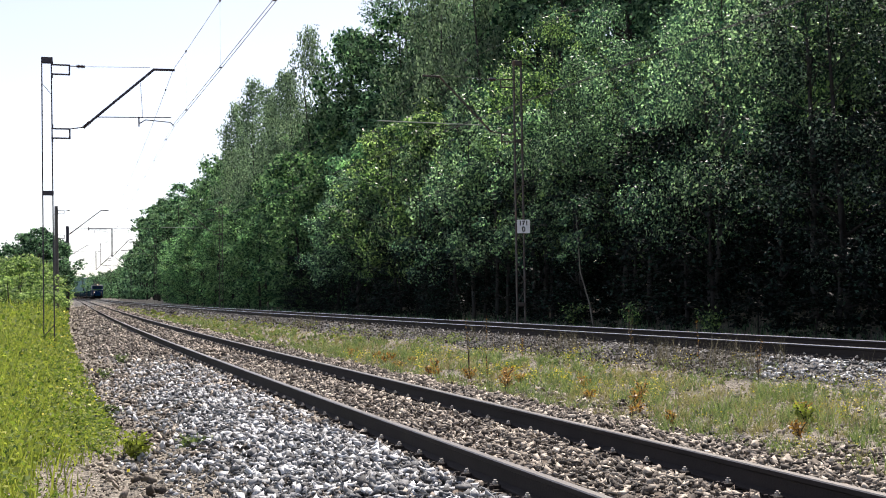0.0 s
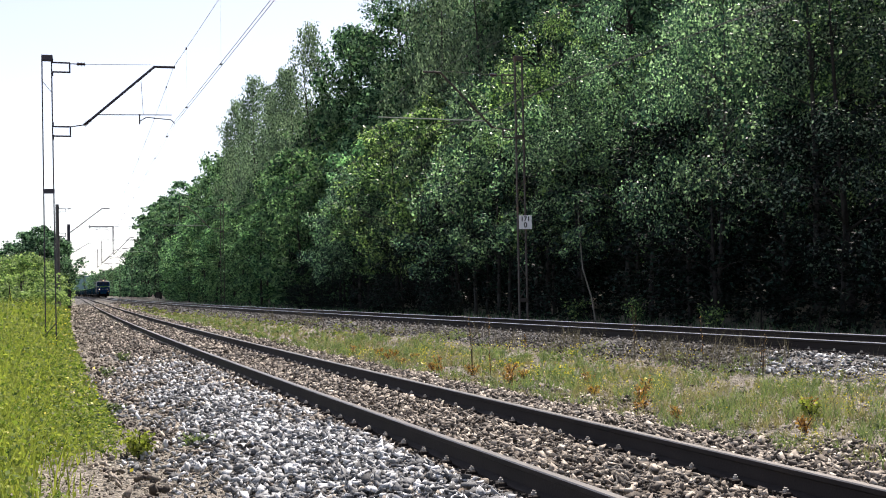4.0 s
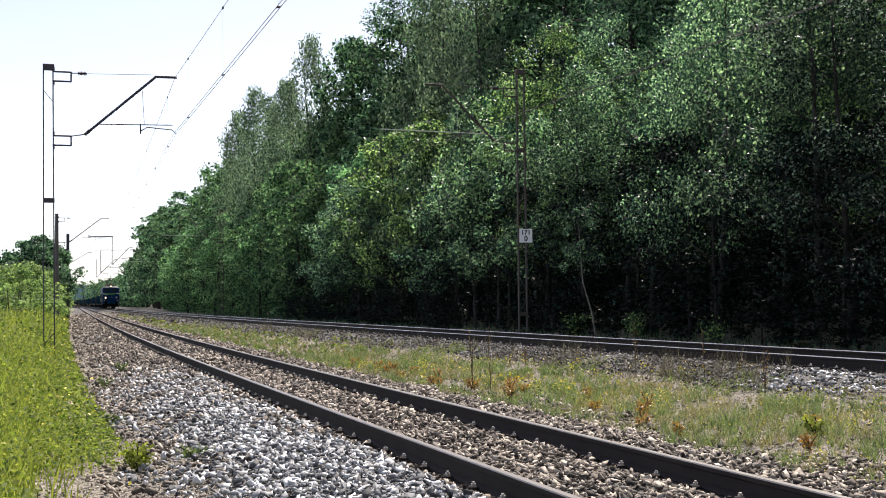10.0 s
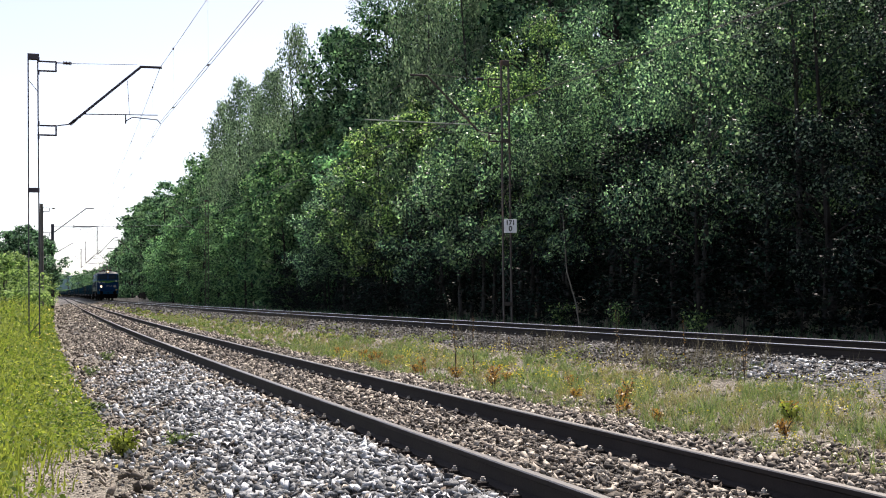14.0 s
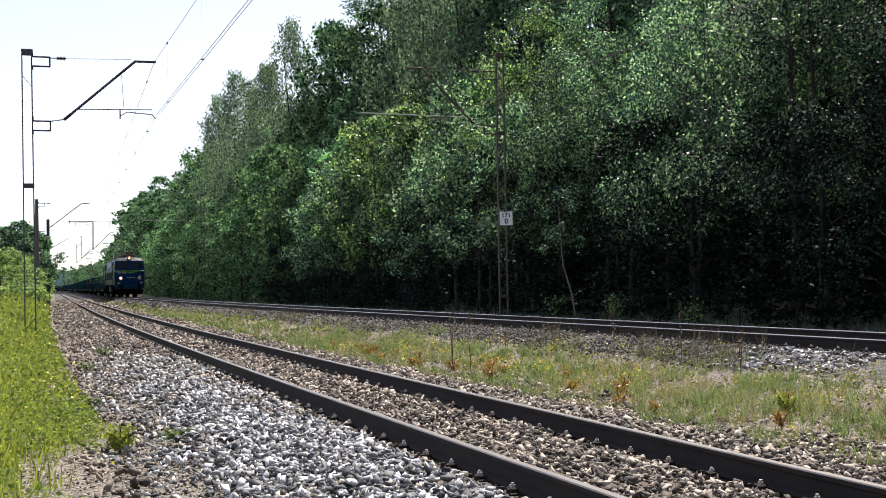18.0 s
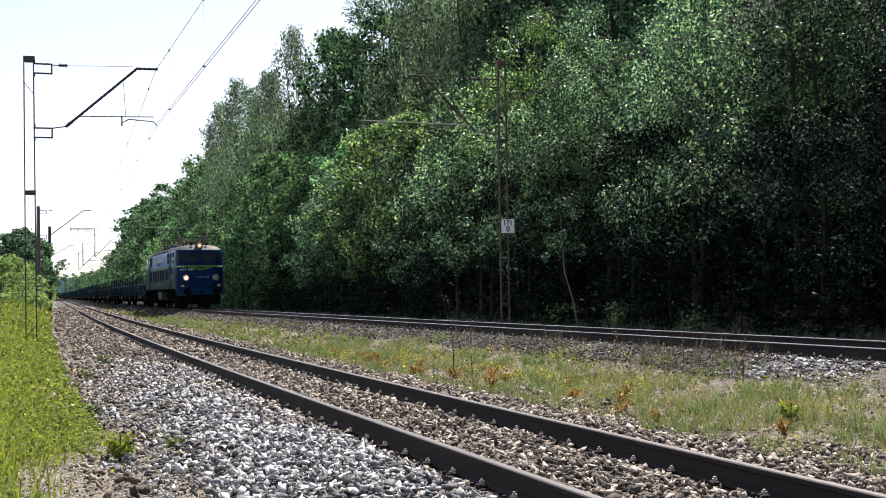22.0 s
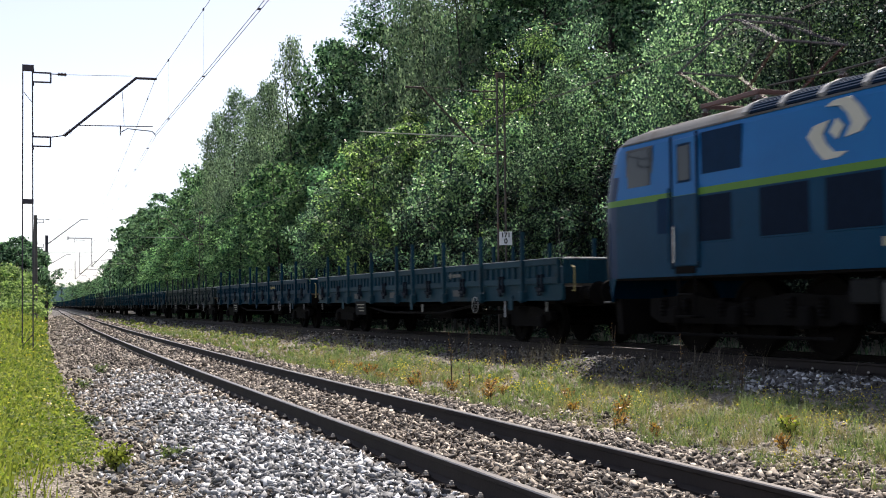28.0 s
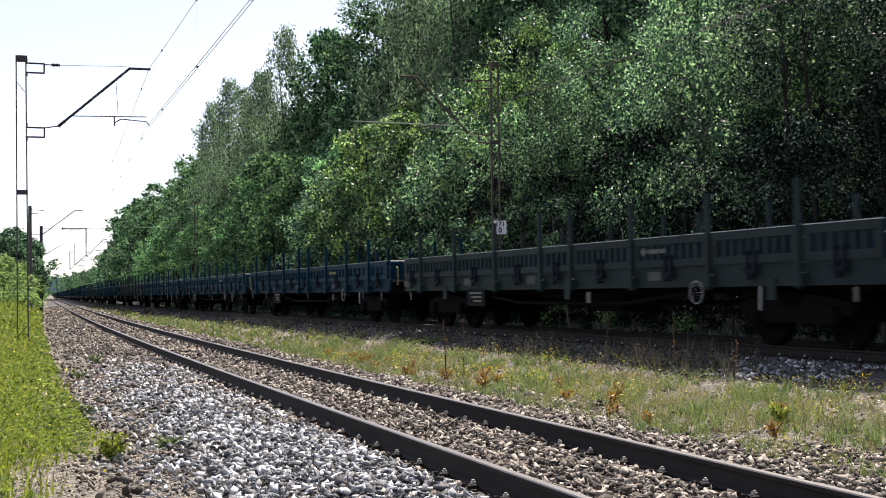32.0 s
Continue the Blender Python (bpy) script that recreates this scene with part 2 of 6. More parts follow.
def stone_material(name, dark, light, extra=None):
    """Loose stones: every stone takes its own shade, with fine grain."""
    m = bpy.data.materials.new(name)
    m.use_nodes = True
    t = m.node_tree
    n, l = t.nodes, t.links
    bsdf = n["Principled BSDF"]
    bsdf.inputs["Roughness"].default_value = 0.85
    geo = n.new("ShaderNodeNewGeometry")
    ramp = n.new("ShaderNodeValToRGB")
    ramp.color_ramp.elements[0].color, ramp.color_ramp.elements[1].color = (*dark, 1), (*light, 1)
    if extra:
        e = ramp.color_ramp.elements.new(0.55)
        e.color = (*extra, 1)
    l.new(geo.outputs["Random Per Island"], ramp.inputs["Fac"])
    tc = n.new("ShaderNodeTexCoord")
    no = n.new("ShaderNodeTexNoise")
    no.inputs["Scale"].default_value, no.inputs["Detail"].default_value = 45, 5
    l.new(tc.outputs["Object"], no.inputs["Vector"])
    mr = n.new("ShaderNodeMapRange")
    mr.inputs["To Min"].default_value, mr.inputs["To Max"].default_value = 0.55, 1.4
    l.new(no.outputs["Fac"], mr.inputs["Value"])
    hsv = n.new("ShaderNodeHueSaturation")
    l.new(mr.outputs[0], hsv.inputs["Value"])
    l.new(ramp.outputs[0], hsv.inputs["Color"])
    l.new(hsv.outputs[0], bsdf.inputs["Base Color"])
    bp = n.new("ShaderNodeBump")
    bp.inputs["Strength"].default_value, bp.inputs["Distance"].default_value = 0.5, 0.01
    l.new(no.outputs["Fac"], bp.inputs["Height"])
    l.new(bp.outputs[0], bsdf.inputs["Normal"])
    return m


def bed_material(name, dark, light, size):
    """Packed gravel between the loose stones: cells in several shades, with relief."""
    m = bpy.data.materials.new(name)
    m.use_nodes = True
    t = m.node_tree
    n, l = t.nodes, t.links
    bsdf = n["Principled BSDF"]
    bsdf.inputs["Roughness"].default_value = 0.9
    tc = n.new("ShaderNodeTexCoord")
    vo = n.new("ShaderNodeTexVoronoi")
    vo.inputs["Scale"].default_value = size
    l.new(tc.outputs["Object"], vo.inputs["Vector"])
    sep = n.new("ShaderNodeSeparateColor")
    l.new(vo.outputs["Color"], sep.inputs[0])
    ramp = n.new("ShaderNodeValToRGB")
    ramp.color_ramp.elements[0].color, ramp.color_ramp.elements[1].color = (*dark, 1), (*light, 1)
    l.new(sep.outputs[0], ramp.inputs["Fac"])
    no = n.new("ShaderNodeTexNoise")
    no.inputs["Scale"].default_value, no.inputs["Detail"].default_value = 0.7, 6
    l.new(tc.outputs["Object"], no.inputs["Vector"])
    mr = n.new("ShaderNodeMapRange")
    mr.inputs["To Min"].default_value, mr.inputs["To Max"].default_value = 0.6, 1.4
    l.new(no.outputs["Fac"], mr.inputs["Value"])
    hsv = n.new("ShaderNodeHueSaturation")
    l.new(mr.outputs[0], hsv.inputs["Value"])
    l.new(ramp.outputs[0], hsv.inputs["Color"])
    l.new(hsv.outputs[0], bsdf.inputs["Base Color"])
    bp = n.new("ShaderNodeBump")
    bp.invert = True
    bp.inputs["Strength"].default_value, bp.inputs["Distance"].default_value = 1.0, 0.04
    l.new(vo.outputs["Distance"], bp.inputs["Height"])
    l.new(bp.outputs[0], bsdf.inputs["Normal"])
    return m


def glow_material(name, colour, strength):
    m = bpy.data.materials.new(name)
    m.use_nodes = True
    b = m.node_tree.nodes["Principled BSDF"]
    b.inputs["Base Color"].default_value = (*colour, 1)
    b.inputs["Emission Color"].default_value = (*colour, 1)
    b.inputs["Emission Strength"].default_value = strength
    return m


def glass_material(name, colour, rough=0.05, spec=0.8):
    m = bpy.data.materials.new(name)
    m.use_nodes = True
    b = m.node_tree.nodes["Principled BSDF"]
    b.inputs["Base Color"].default_value = (*colour, 1)
    b.inputs["Roughness"].default_value = rough
    b.inputs["Specular IOR Level"].default_value = spec
    return m


SOIL = bed_material("soil", (0.07, 0.062, 0.048), (0.34, 0.30, 0.25), 30)
GRAVEL_OLD = bed_material("gravel_bed_old", (0.022, 0.020, 0.019), (0.165, 0.155, 0.148), 24)
STONE_OLD = stone_material("stone_weathered", (0.026, 0.021, 0.018), (0.54, 0.475, 0.40), (0.165, 0.138, 0.115))
STONE_DARK = stone_material("stone_dark", (0.02, 0.016, 0.014), (0.24, 0.235, 0.232), (0.066, 0.062, 0.061))
STONE_NEW = stone_material("stone_fresh", (0.04, 0.041, 0.045), (0.76, 0.77, 0.79), (0.24, 0.245, 0.255))
# Rust brown taken near black: the shade on the rail sides is in it
RAIL_RUST_SHADED = material("rail_rust_shaded", (0.024, 0.019, 0.018), 0.8, scale=3, fine=90, spread=0.4, bump=0.15, specular=0.25)
RAIL_TOP = material("rail_top", (0.17, 0.16, 0.155), 0.45, metal=0.8, scale=2, fine=70, spread=0.2, bump=0.05)
RAIL_SHINE = material("rail_shine", (0.6, 0.59, 0.58), 0.25, metal=1.0, scale=2, fine=70, spread=0.1, bump=0.03)
SLEEPER = material("sleeper_wood", (0.11, 0.085, 0.065), 0.9, scale=5, fine=70, spread=0.4, bump=0.5, random_tint=0.25)
BOLT = material("bolt_steel", (0.42, 0.39, 0.36), 0.5, metal=0.4, scale=20, fine=120, bump=0.1)
STEEL = material("mast_steel", (0.045, 0.04, 0.055), 0.6, metal=0.2, scale=4, fine=60, spread=0.3, second=(0.07, 0.045, 0.03), second_amount=0.35, bump=0.15)
STEEL_BROWN = material("mast_steel_rusty", (0.05, 0.042, 0.036), 0.75, scale=4, fine=60, spread=0.3, second=(0.10, 0.06, 0.04), second_amount=0.4, bump=0.2)
CONCRETE = material("mast_concrete", (0.10, 0.095, 0.09), 0.9, scale=3, fine=50, spread=0.25, bump=0.3)
GALV = material("galvanised_tube", (0.36, 0.40, 0.34), 0.45, metal=0.5, scale=6, spread=0.15, bump=0.05)
PORCELAIN = material("insulator", (0.05, 0.03, 0.03), 0.2, scale=8, bump=0.0)
WIRE = material("wire_copper", (0.03, 0.028, 0.026), 0.6, metal=0.3, scale=3, bump=0.0)
# Bark colours near black: the shade inside the wood is put into both
BARK = material("bark", (0.019, 0.017, 0.015), 0.95, scale=4, fine=30, spread=0.45, bump=0.8, bump_scale=14)
BARK_BIRCH = material("bark_birch_shaded", (0.035, 0.034, 0.031), 0.85, scale=3, fine=14, spread=0.3, second=(0.03, 0.028, 0.025), second_amount=0.45, bump=0.4, bump_scale=14)
LEAF_BIRCH = leaf_material("leaf_birch", (0.014, 0.04, 0.034), (0.37, 0.53, 0.32), glow=0.54, rough=0.34, specular=0.45, dark_share=0.42, tree_tint=0.25, sunny=(1.4, 1.68, 1.2), hue=0.03)
LEAF_OAK = leaf_material("leaf_oak", (0.010, 0.032, 0.024), (0.20, 0.305, 0.225), glow=0.5, rough=0.6, specular=0.12, dark_share=0.25, tree_tint=0.35, sunny=(1.36, 1.72, 1.1), hue=0.025)
LEAF_BRIGHT = leaf_material("leaf_bright", (0.018, 0.05, 0.03), (0.36, 0.53, 0.23), glow=0.54, rough=0.38, specular=0.4, dark_share=0.42, tree_tint=0.3, sunny=(1.45, 1.6, 1.0), hue=0.02)
LEAF_FAR = leaf_material("leaf_far_wood", (0.011, 0.033, 0.024), (0.20, 0.305, 0.20), glow=0.5, rough=0.8, specular=0.15, dark_share=0.25, tree_tint=0.3, sunny=(1.36, 1.72, 1.1), hue=0.025)
LEAF_YOUNG_FAR = leaf_material("leaf_far_young", (0.02, 0.055, 0.035), (0.23, 0.34, 0.19), glow=0.5, rough=0.8, specular=0.15, dark_share=0.2, tree_tint=0.35, sunny=(1.36, 1.72, 1.1), hue=0.03)
# Near-black leaves: the deep shade at the wood's foot is in this colour
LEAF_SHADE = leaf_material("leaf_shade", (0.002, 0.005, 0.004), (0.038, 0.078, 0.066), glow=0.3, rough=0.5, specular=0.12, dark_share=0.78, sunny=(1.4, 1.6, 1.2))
LEAF_HEDGE = leaf_material("leaf_hedge", (0.05, 0.10, 0.04), (0.34, 0.44, 0.20), glow=0.48, rough=0.6, specular=0.15, dark_share=0.2)
GRASS_TALL = leaf_material("grass_tall", (0.12, 0.16, 0.03), (0.37, 0.395, 0.09), glow=0.38, rough=0.7, specular=0.2, tree_tint=0.0)
HERB_GREEN = leaf_material("herb_green", (0.035, 0.075, 0.016), (0.20, 0.26, 0.05), glow=0.38, rough=0.7, specular=0.2, tree_tint=0.0)
GRASS_DRY = leaf_material("grass_dry", (0.14, 0.12, 0.06), (0.38, 0.335, 0.20), glow=0.35, rough=0.6, tree_tint=0.0)
GRASS_GREEN = leaf_material("grass_green", (0.05, 0.085, 0.035), (0.24, 0.29, 0.135), glow=0.4, rough=0.5, tree_tint=0.0)
HERB_BROWN = leaf_material("herb_brown", (0.08, 0.065, 0.036), (0.30, 0.25, 0.145), glow=0.3, rough=0.7, specular=0.2, tree_tint=0.0)
HERB_OLIVE = leaf_material("herb_olive", (0.045, 0.07, 0.02), (0.26, 0.28, 0.085), glow=0.4, rough=0.6, specular=0.3, tree_tint=0.0)
LEAF_WEEP = leaf_material("leaf_weeping", (0.035, 0.06, 0.045), (0.24, 0.315, 0.22), glow=0.45, rough=0.6, specular=0.2, dark_share=0.1, tree_tint=0.15, sunny=(1.3, 1.5, 1.1), hue=0.015)
# Dark greens with some bright leaves: shade and flecks of light are painted in
LEAF_DEEP_SHADE = leaf_material("leaf_deep_shade", (0.004, 0.011, 0.010), (0.22, 0.30, 0.25), glow=0.42, rough=0.5, specular=0.15, dark_share=0.52, sunny=(1.4, 1.6, 1.1))

# ---- plan of the two tracks: x of each axis along y, rail tops ----
RAIL_NEAR, RAIL_FAR = 0.20, 0.515
HALF = 0.7525                       # rail centre from the axis


def far_x(y):
    k = min(max(y, -120.0), 550.0)
    x = 12.4696 - 0.0357079 * k + 0.000257704 * k * k - 3.13764e-07 * k ** 3
    return x + (y - k) * (-0.0357079 + 2 * 0.000257704 * k - 3 * 3.13764e-07 * k * k)


def near_x(y):
    k = max(y, 0.0)
    a = 3.94924 + 0.000328245 * k * k - 1.19617e-06 * k ** 3
    w = min(max((y - 110) / 80, 0.0), 1.0)
    w = w * w * (3 - 2 * w)
    return a * (1 - w) + (far_x(y) - 3.9) * w


def far_slope(y):
    return (far_x(y + 0.5) - far_x(y - 0.5))


def columns(y):
    """The ground's cross-section at y: x and z from side to side."""
    xn, xf = near_x(y), far_x(y)
    a, b = xn + 1.55, xf - 1.5
    w = b - a
    return [(-900, 1.0), (-120, 0.6), (-40, 0.3), (-14, 0.12), (xn - 7, 0.05), (xn - 4.2, -0.03), (xn - 3.3, -0.12), (xn - 2.7, -0.12), (xn - 1.55, 0.03), (a, 0.03),
            (a + min(0.8, 0.3 * w), -0.06), (a + min(1.3, 0.4 * w), -0.01), (b - min(1.9, 0.5 * w), 0.05), (b - min(1.2, 0.35 * w), 0.12), (b, 0.34), (xf + 1.5, 0.34),
            (xf + 2.5, 0.14), (xf + 4.0, 0.16), (xf + 8, 0.4), (xf + 25, 1.6), (xf + 120, 5.0), (900, 8.0)]


def ground_z(x, y):
    c = columns(y)
    return float(np.interp(x, [p[0] for p in c], [p[1] for p in c]))


YS = [-140, -100, -70, -50, -40] + [i for i in range(-30, 90)] + [90 + 4 * i for i in range(0, 55)] + [310 + 20 * i for i in range(30)] + [1000, 1500, 2500, 4000]


def strip(name, lo, hi, lift, mat, ys=None, fine=1):
    """A sheet over the columns lo to hi of the cross-section, along the place."""
    g, rows = Geo(), []
    for y in (ys or YS):
        cols = columns(y)[lo:hi + 1]
        pts = []
        for (xa, za), (xb, zb) in zip(cols, cols[1:]):
            for k in range(fine):
                pts.append((xa + (xb - xa) * k / fine, za + (zb - za) * k / fine))
        pts.append(cols[-1])
        dip = [-0.07 if name != "ground" and (i == 0 or i == len(pts) - 1) else 0.0 for i in range(len(pts))]
        rows.append([(x, y, z + dip[i] + lift + (0.05 * noise.noise((x * 0.5, y * 0.5, 3.0)) + 0.02 * noise.noise((x * 3, y * 3, 9.0)) if -15 < x < 60 else 0)) for i, (x, z) in enumerate(pts)])
    n = len(rows[0])
    vs = [p for r in rows for p in r]
    fs = [(j * n + i, j * n + i + 1, (j + 1) * n + i + 1, (j + 1) * n + i) for j in range(len(rows) - 1) for i in range(n - 1)]
    g.add(vs, fs)
    return new(name, g.mesh(name, mat, True))


tagged(strip("ground", 0, 21, -0.03, SOIL, fine=3), "dry grassy soil along a railway line", "ground", kind="structure")
BED_YS = [y for y in YS if -100 <= y <= 900]
tagged(strip("ballast_bed", 7, 11, -0.022, GRAVEL_OLD, BED_YS, 3), "old brown gravel bed under the nearer track", "ballast", kind="structure")
tagged(strip("ballast_bed", 13, 16, -0.022, GRAVEL_OLD, BED_YS, 3), "dark gravel bed under the farther track", "ballast", kind="structure")

# ---- rails, sleepers and fastenings ----
RAIL_PROFILE = [(-0.075, -0.172), (0.075, -0.172), (0.075, -0.160), (0.012, -0.140), (0.009, -0.05), (0.034, -0.038), (0.036, -0.008), (0.028, 0.0), (-0.028, 0.0), (-0.036, -0.008), (-0.034, -0.038), (-0.009, -0.05), (-0.012, -0.140), (-0.075, -0.160)]
RAIL_YS = [-110, -80, -60, -40] + [-30 + 2 * i for i in range(66)] + [104 + 6 * i for i in range(40)] + [350 + 20 * i for i in range(28)]


def rail(track, axis, off, top, shine):
    g = Geo()
    n = len(RAIL_PROFILE)
    vs, fs, sl = [], [], []
    for j, y in enumerate(RAIL_YS):
        vs += [(axis(y) + off + px, y, top + pz) for px, pz in RAIL_PROFILE]
        if j:
            for i in range(n):
                a, b = (j - 1) * n + i, (j - 1) * n + (i + 1) % n
                fs.append((a, b, b + n, a + n))
                sl.append(1 if i in (6, 7, 8) else 0)
    g.v, g.f, g.slots = vs, fs, sl
    return part("rail", g, [RAIL_RUST_SHADED, shine], track)


def sleeper_mesh():
    return recalc(Geo().box((0, 0, -0.07), (2.5, 0.26, 0.14), bevel=0.02).mesh("sleeper", SLEEPER))


def fastening_mesh():
    g = Geo().box((0, 0, 0.008), (0.36, 0.16, 0.016), bevel=0.004)
    for s in (-1, 1):
        g.box((s * 0.105, 0, 0.03), (0.06, 0.09, 0.028), bevel=0.006)
        g.tube((s * 0.105, 0, 0.03), (s * 0.105, 0, 0.074), 0.012, n=6, slot=1)
        g.tube((s * 0.105, 0, 0.044), (s * 0.105, 0, 0.060), 0.02, n=6, slot=1)
        for t in (-0.055, 0.055):
            g.tube((s * 0.155, t, 0.01), (s * 0.155, t, 0.045), 0.016, n=6)
    # Plates take the dark rail colour, which puts the rail's shadow on them
    return recalc(g.mesh("fastening", [RAIL_RUST_SHADED, BOLT]))


SLEEPER_ME, FASTENING_ME = sleeper_mesh(), fastening_mesh()


def build_track(axis, top, shine, label):
    track = thing("railway_track", label, "railway track", kind="structure")
    for s in (-1, 1):
        rail(track, axis, s * HALF, top, shine)
    z = top - 0.172
    far = Geo()
    y, k = -12.3, 0
    while y < 150:
        a = math.atan(axis(y + 0.5) - axis(y - 0.5))
        if y < 58:
            ob = part("sleeper", SLEEPER_ME, None, track)
            ob.matrix_basis = Matrix.Translation((axis(y), y, z - 0.012)) @ Matrix.Rotation(-a + rng.uniform(-0.01, 0.01), 4, "Z")
            if y < 45:
                for s in (-1, 1):
                    fb = part("fastening", FASTENING_ME, None, track)
                    fb.matrix_basis = Matrix.Translation((axis(y) + s * HALF, y, z - 0.012))
        else:
            far.box((axis(y), y, z - 0.08), (2.5, 0.26, 0.14), rz=-a)
        y += 0.6
    tagged(part("sleeper_row", far, SLEEPER, track, fix=False), kind="stuff")
    return track


build_track(near_x, RAIL_NEAR, RAIL_TOP, "rusty rails on weathered wooden sleepers half buried in gravel")
build_track(far_x, RAIL_FAR, RAIL_SHINE, "polished running rails on wooden sleepers and dark gravel")

# ---- overhead line: masts, brackets and wires ----
def insulator(g, a, b, slot):
    a, b = Vector(a), Vector(b)
    d = b - a
    prof = []
    for k in range(6):
        prof += [(d.length * k / 6, 0.028), (d.length * (k + 0.35) / 6, 0.062), (d.length * (k + 0.7) / 6, 0.03)]
    prof.append((d.length, 0.028))
    g.lathe(a, d, prof, n=10, slot=slot)


def lattice_mast(label, h=7.6, w=0.24, lacing=False, lean=0.0, steel=None):
    """Two channel legs with battens; origin at the ground, the track on the +x side."""
    steel = steel or STEEL
    m = thing("catenary_mast", label, "catenary mast", "masts of the overhead line")
    for s in (-1, 1):
        g = Geo()
        o = [(s * w / 2 - 0.016 * s, -0.05), (s * w / 2 + 0.016 * s, -0.05), (s * w / 2 + 0.016 * s, 0.05), (s * w / 2 - 0.016 * s, 0.05)]
        base, top = [(x + (0.03 if s > 0 else 0.0), y, -0.4) for x, y in o], [(x + lean, y, h) for x, y in o]
        g.add(base + top, [(0, 1, 5, 4), (1, 2, 6, 5), (2, 3, 7, 6), (3, 0, 4, 7), (0, 3, 2, 1), (4, 5, 6, 7)])
        part("leg", g, steel, m)
    for z in ((h - 0.08, h * 0.54) if not lacing else (h - 0.08, h * 0.7, 0.8)):
        part("batten", Geo().box((lean * z / h + 0.01, 0, z), (w + 0.05, 0.13, 0.16 if z > h - 0.5 else 0.12), bevel=0.008), steel, m)
    if lacing:
        k, z = 0, 0.9
        while z < h - 0.6:
            s = 1 if k % 2 else -1
            part("lacing_bar", Geo().tube((-s * w / 2, 0.07, z), (s * w / 2, 0.07, z + 0.42), 0.014, n=4), steel, m)
            z += 0.55
            k += 1
    else:
        part("lacing_bar", Geo().tube((-w / 2, 0.07, 0.45), (w / 2 + 0.02, 0.07, 0.75), 0.012, n=4), steel, m)
        part("lacing_bar", Geo().tube((-w / 2, 0.07, h - 0.7), (w / 2, 0.07, h - 1.0), 0.008, n=4), steel, m)
    return m


def cantilever(m, x0, zu, zl, end_x, end_z, contact_x, contact_z, steel, ins_len=0.22, reach=0.0, tube_mat=None):
    """Bracket arm of a mast, towards +x: two brackets, the inclined arm, the stay, the registration tube and the steady arm."""
    for z, nm in ((zu, "upper"), (zl, "lower")):
        g = Geo()
        g.box((x0 + 0.23, 0, z), (0.48, 0.05, 0.04), bevel=0.006).box((x0 + 0.23, 0, z - 0.25), (0.48, 0.05, 0.04), bevel=0.006).box((x0 + 0.46, 0, z - 0.125), (0.04, 0.05, 0.27), bevel=0.006)
        g.box((x0 + 0.02, 0, z + 0.06), (0.05, 0.08, 0.1)).box((x0 + 0.02, 0, z - 0.3), (0.05, 0.08, 0.1))
        part("bracket", g, steel, m)
    g = Geo()
    insulator(g, (x0 + 0.64, 0, zu - 0.02), (x0 + 0.64 + ins_len, 0, zu - 0.02), 0)
    part("insulator", g, PORCELAIN, m)
    g = Geo()
    a = Vector((x0 + 0.82, 0, zl + 0.06))
    b = Vector((end_x - 0.55, 0, end_z))
    d = (b - a).normalized()
    insulator(g, a - d * 0.02, a + d * ins_len, 0)
    part("insulator", g, PORCELAIN, m)
    g = Geo().tube(a, b, 0.034, n=8).tube((b.x - 0.03, 0, end_z), (end_x, 0, end_z + 0.005), 0.034, n=8)
    g.tube((x0 + 0.46, 0, zl), a, 0.016, n=6).tube((x0 + 0.46, 0, zu - 0.02), (x0 + 0.66, 0, zu - 0.02), 0.014, n=6)
    part("arm", g, steel, m)
    part("stay_wire", Geo().tube((x0 + 0.64 + ins_len, 0, zu - 0.02), (b.x - 0.1, 0, end_z + 0.05), 0.006, n=5), WIRE, m)
    f = (contact_z + 0.2 - a.z) / (b.z - a.z)
    s = a + (b - a) * max(0.06, f)
    part("registration_tube", Geo().tube(s, (contact_x - 0.05 + reach, 0, contact_z + 0.24), 0.014 + 0.006 * bool(reach), n=6).tube((contact_x - 0.85, 0, contact_z + 1.15), (contact_x - 0.8, 0, contact_z + 0.24), 0.006, n=4), tube_mat or steel, m)
    g = Geo().tube((contact_x - 0.9, 0, contact_z + 0.24), (contact_x - 0.9, 0, contact_z - 0.03), 0.018, n=6)
    g.poly([(contact_x - 0.9, 0, contact_z + 0.05), (contact_x - 0.72, 0, contact_z + 0.16), (contact_x - 0.06, 0, contact_z + 0.11), (contact_x + 0.03, 0, contact_z)], 0.014)
    part("steady_arm", g, steel, m)


def left_mast(y, first=False):
    x = 0.53 if first else near_x(y) - 3.75
    gz = ground_z(x, y)
    m = lattice_mast("slender two-legged dark steel mast standing in tall grass", 7.75 - gz, lacing=False, lean=-0.02)
    cantilever(m, 0.1, 7.56 - gz, 5.86 - gz, 3.31, 7.54 - gz, 3.25, 6.0 - gz, STEEL)
    m.matrix_basis = Matrix.Translation((x, y, gz))
    return m


def right_mast(y, h=8.55):
    x = far_x(y) + 3.02
    gz = ground_z(x, y)
    m = lattice_mast("rusty lattice mast at the edge of the trees", h - gz, lacing=True, steel=STEEL_BROWN)
    cantilever(m, 0.1, 7.95 - gz, 6.25 - gz, 3.12, 7.95 - gz, 2.9, 6.3 - gz, STEEL_BROWN, reach=1.7, tube_mat=GALV)
    m.matrix_basis = Matrix.Translation((x, y, gz)) @ Matrix.Rotation(math.pi, 4, "Z")
    return m


left_mast(34.0, True)
for y_ in (274.0, 334.0):
    left_mast(y_)
for y_ in (35.5, 95.5, 155.5, 215.5, 275.5, 335.5):
    right_mast(y_)


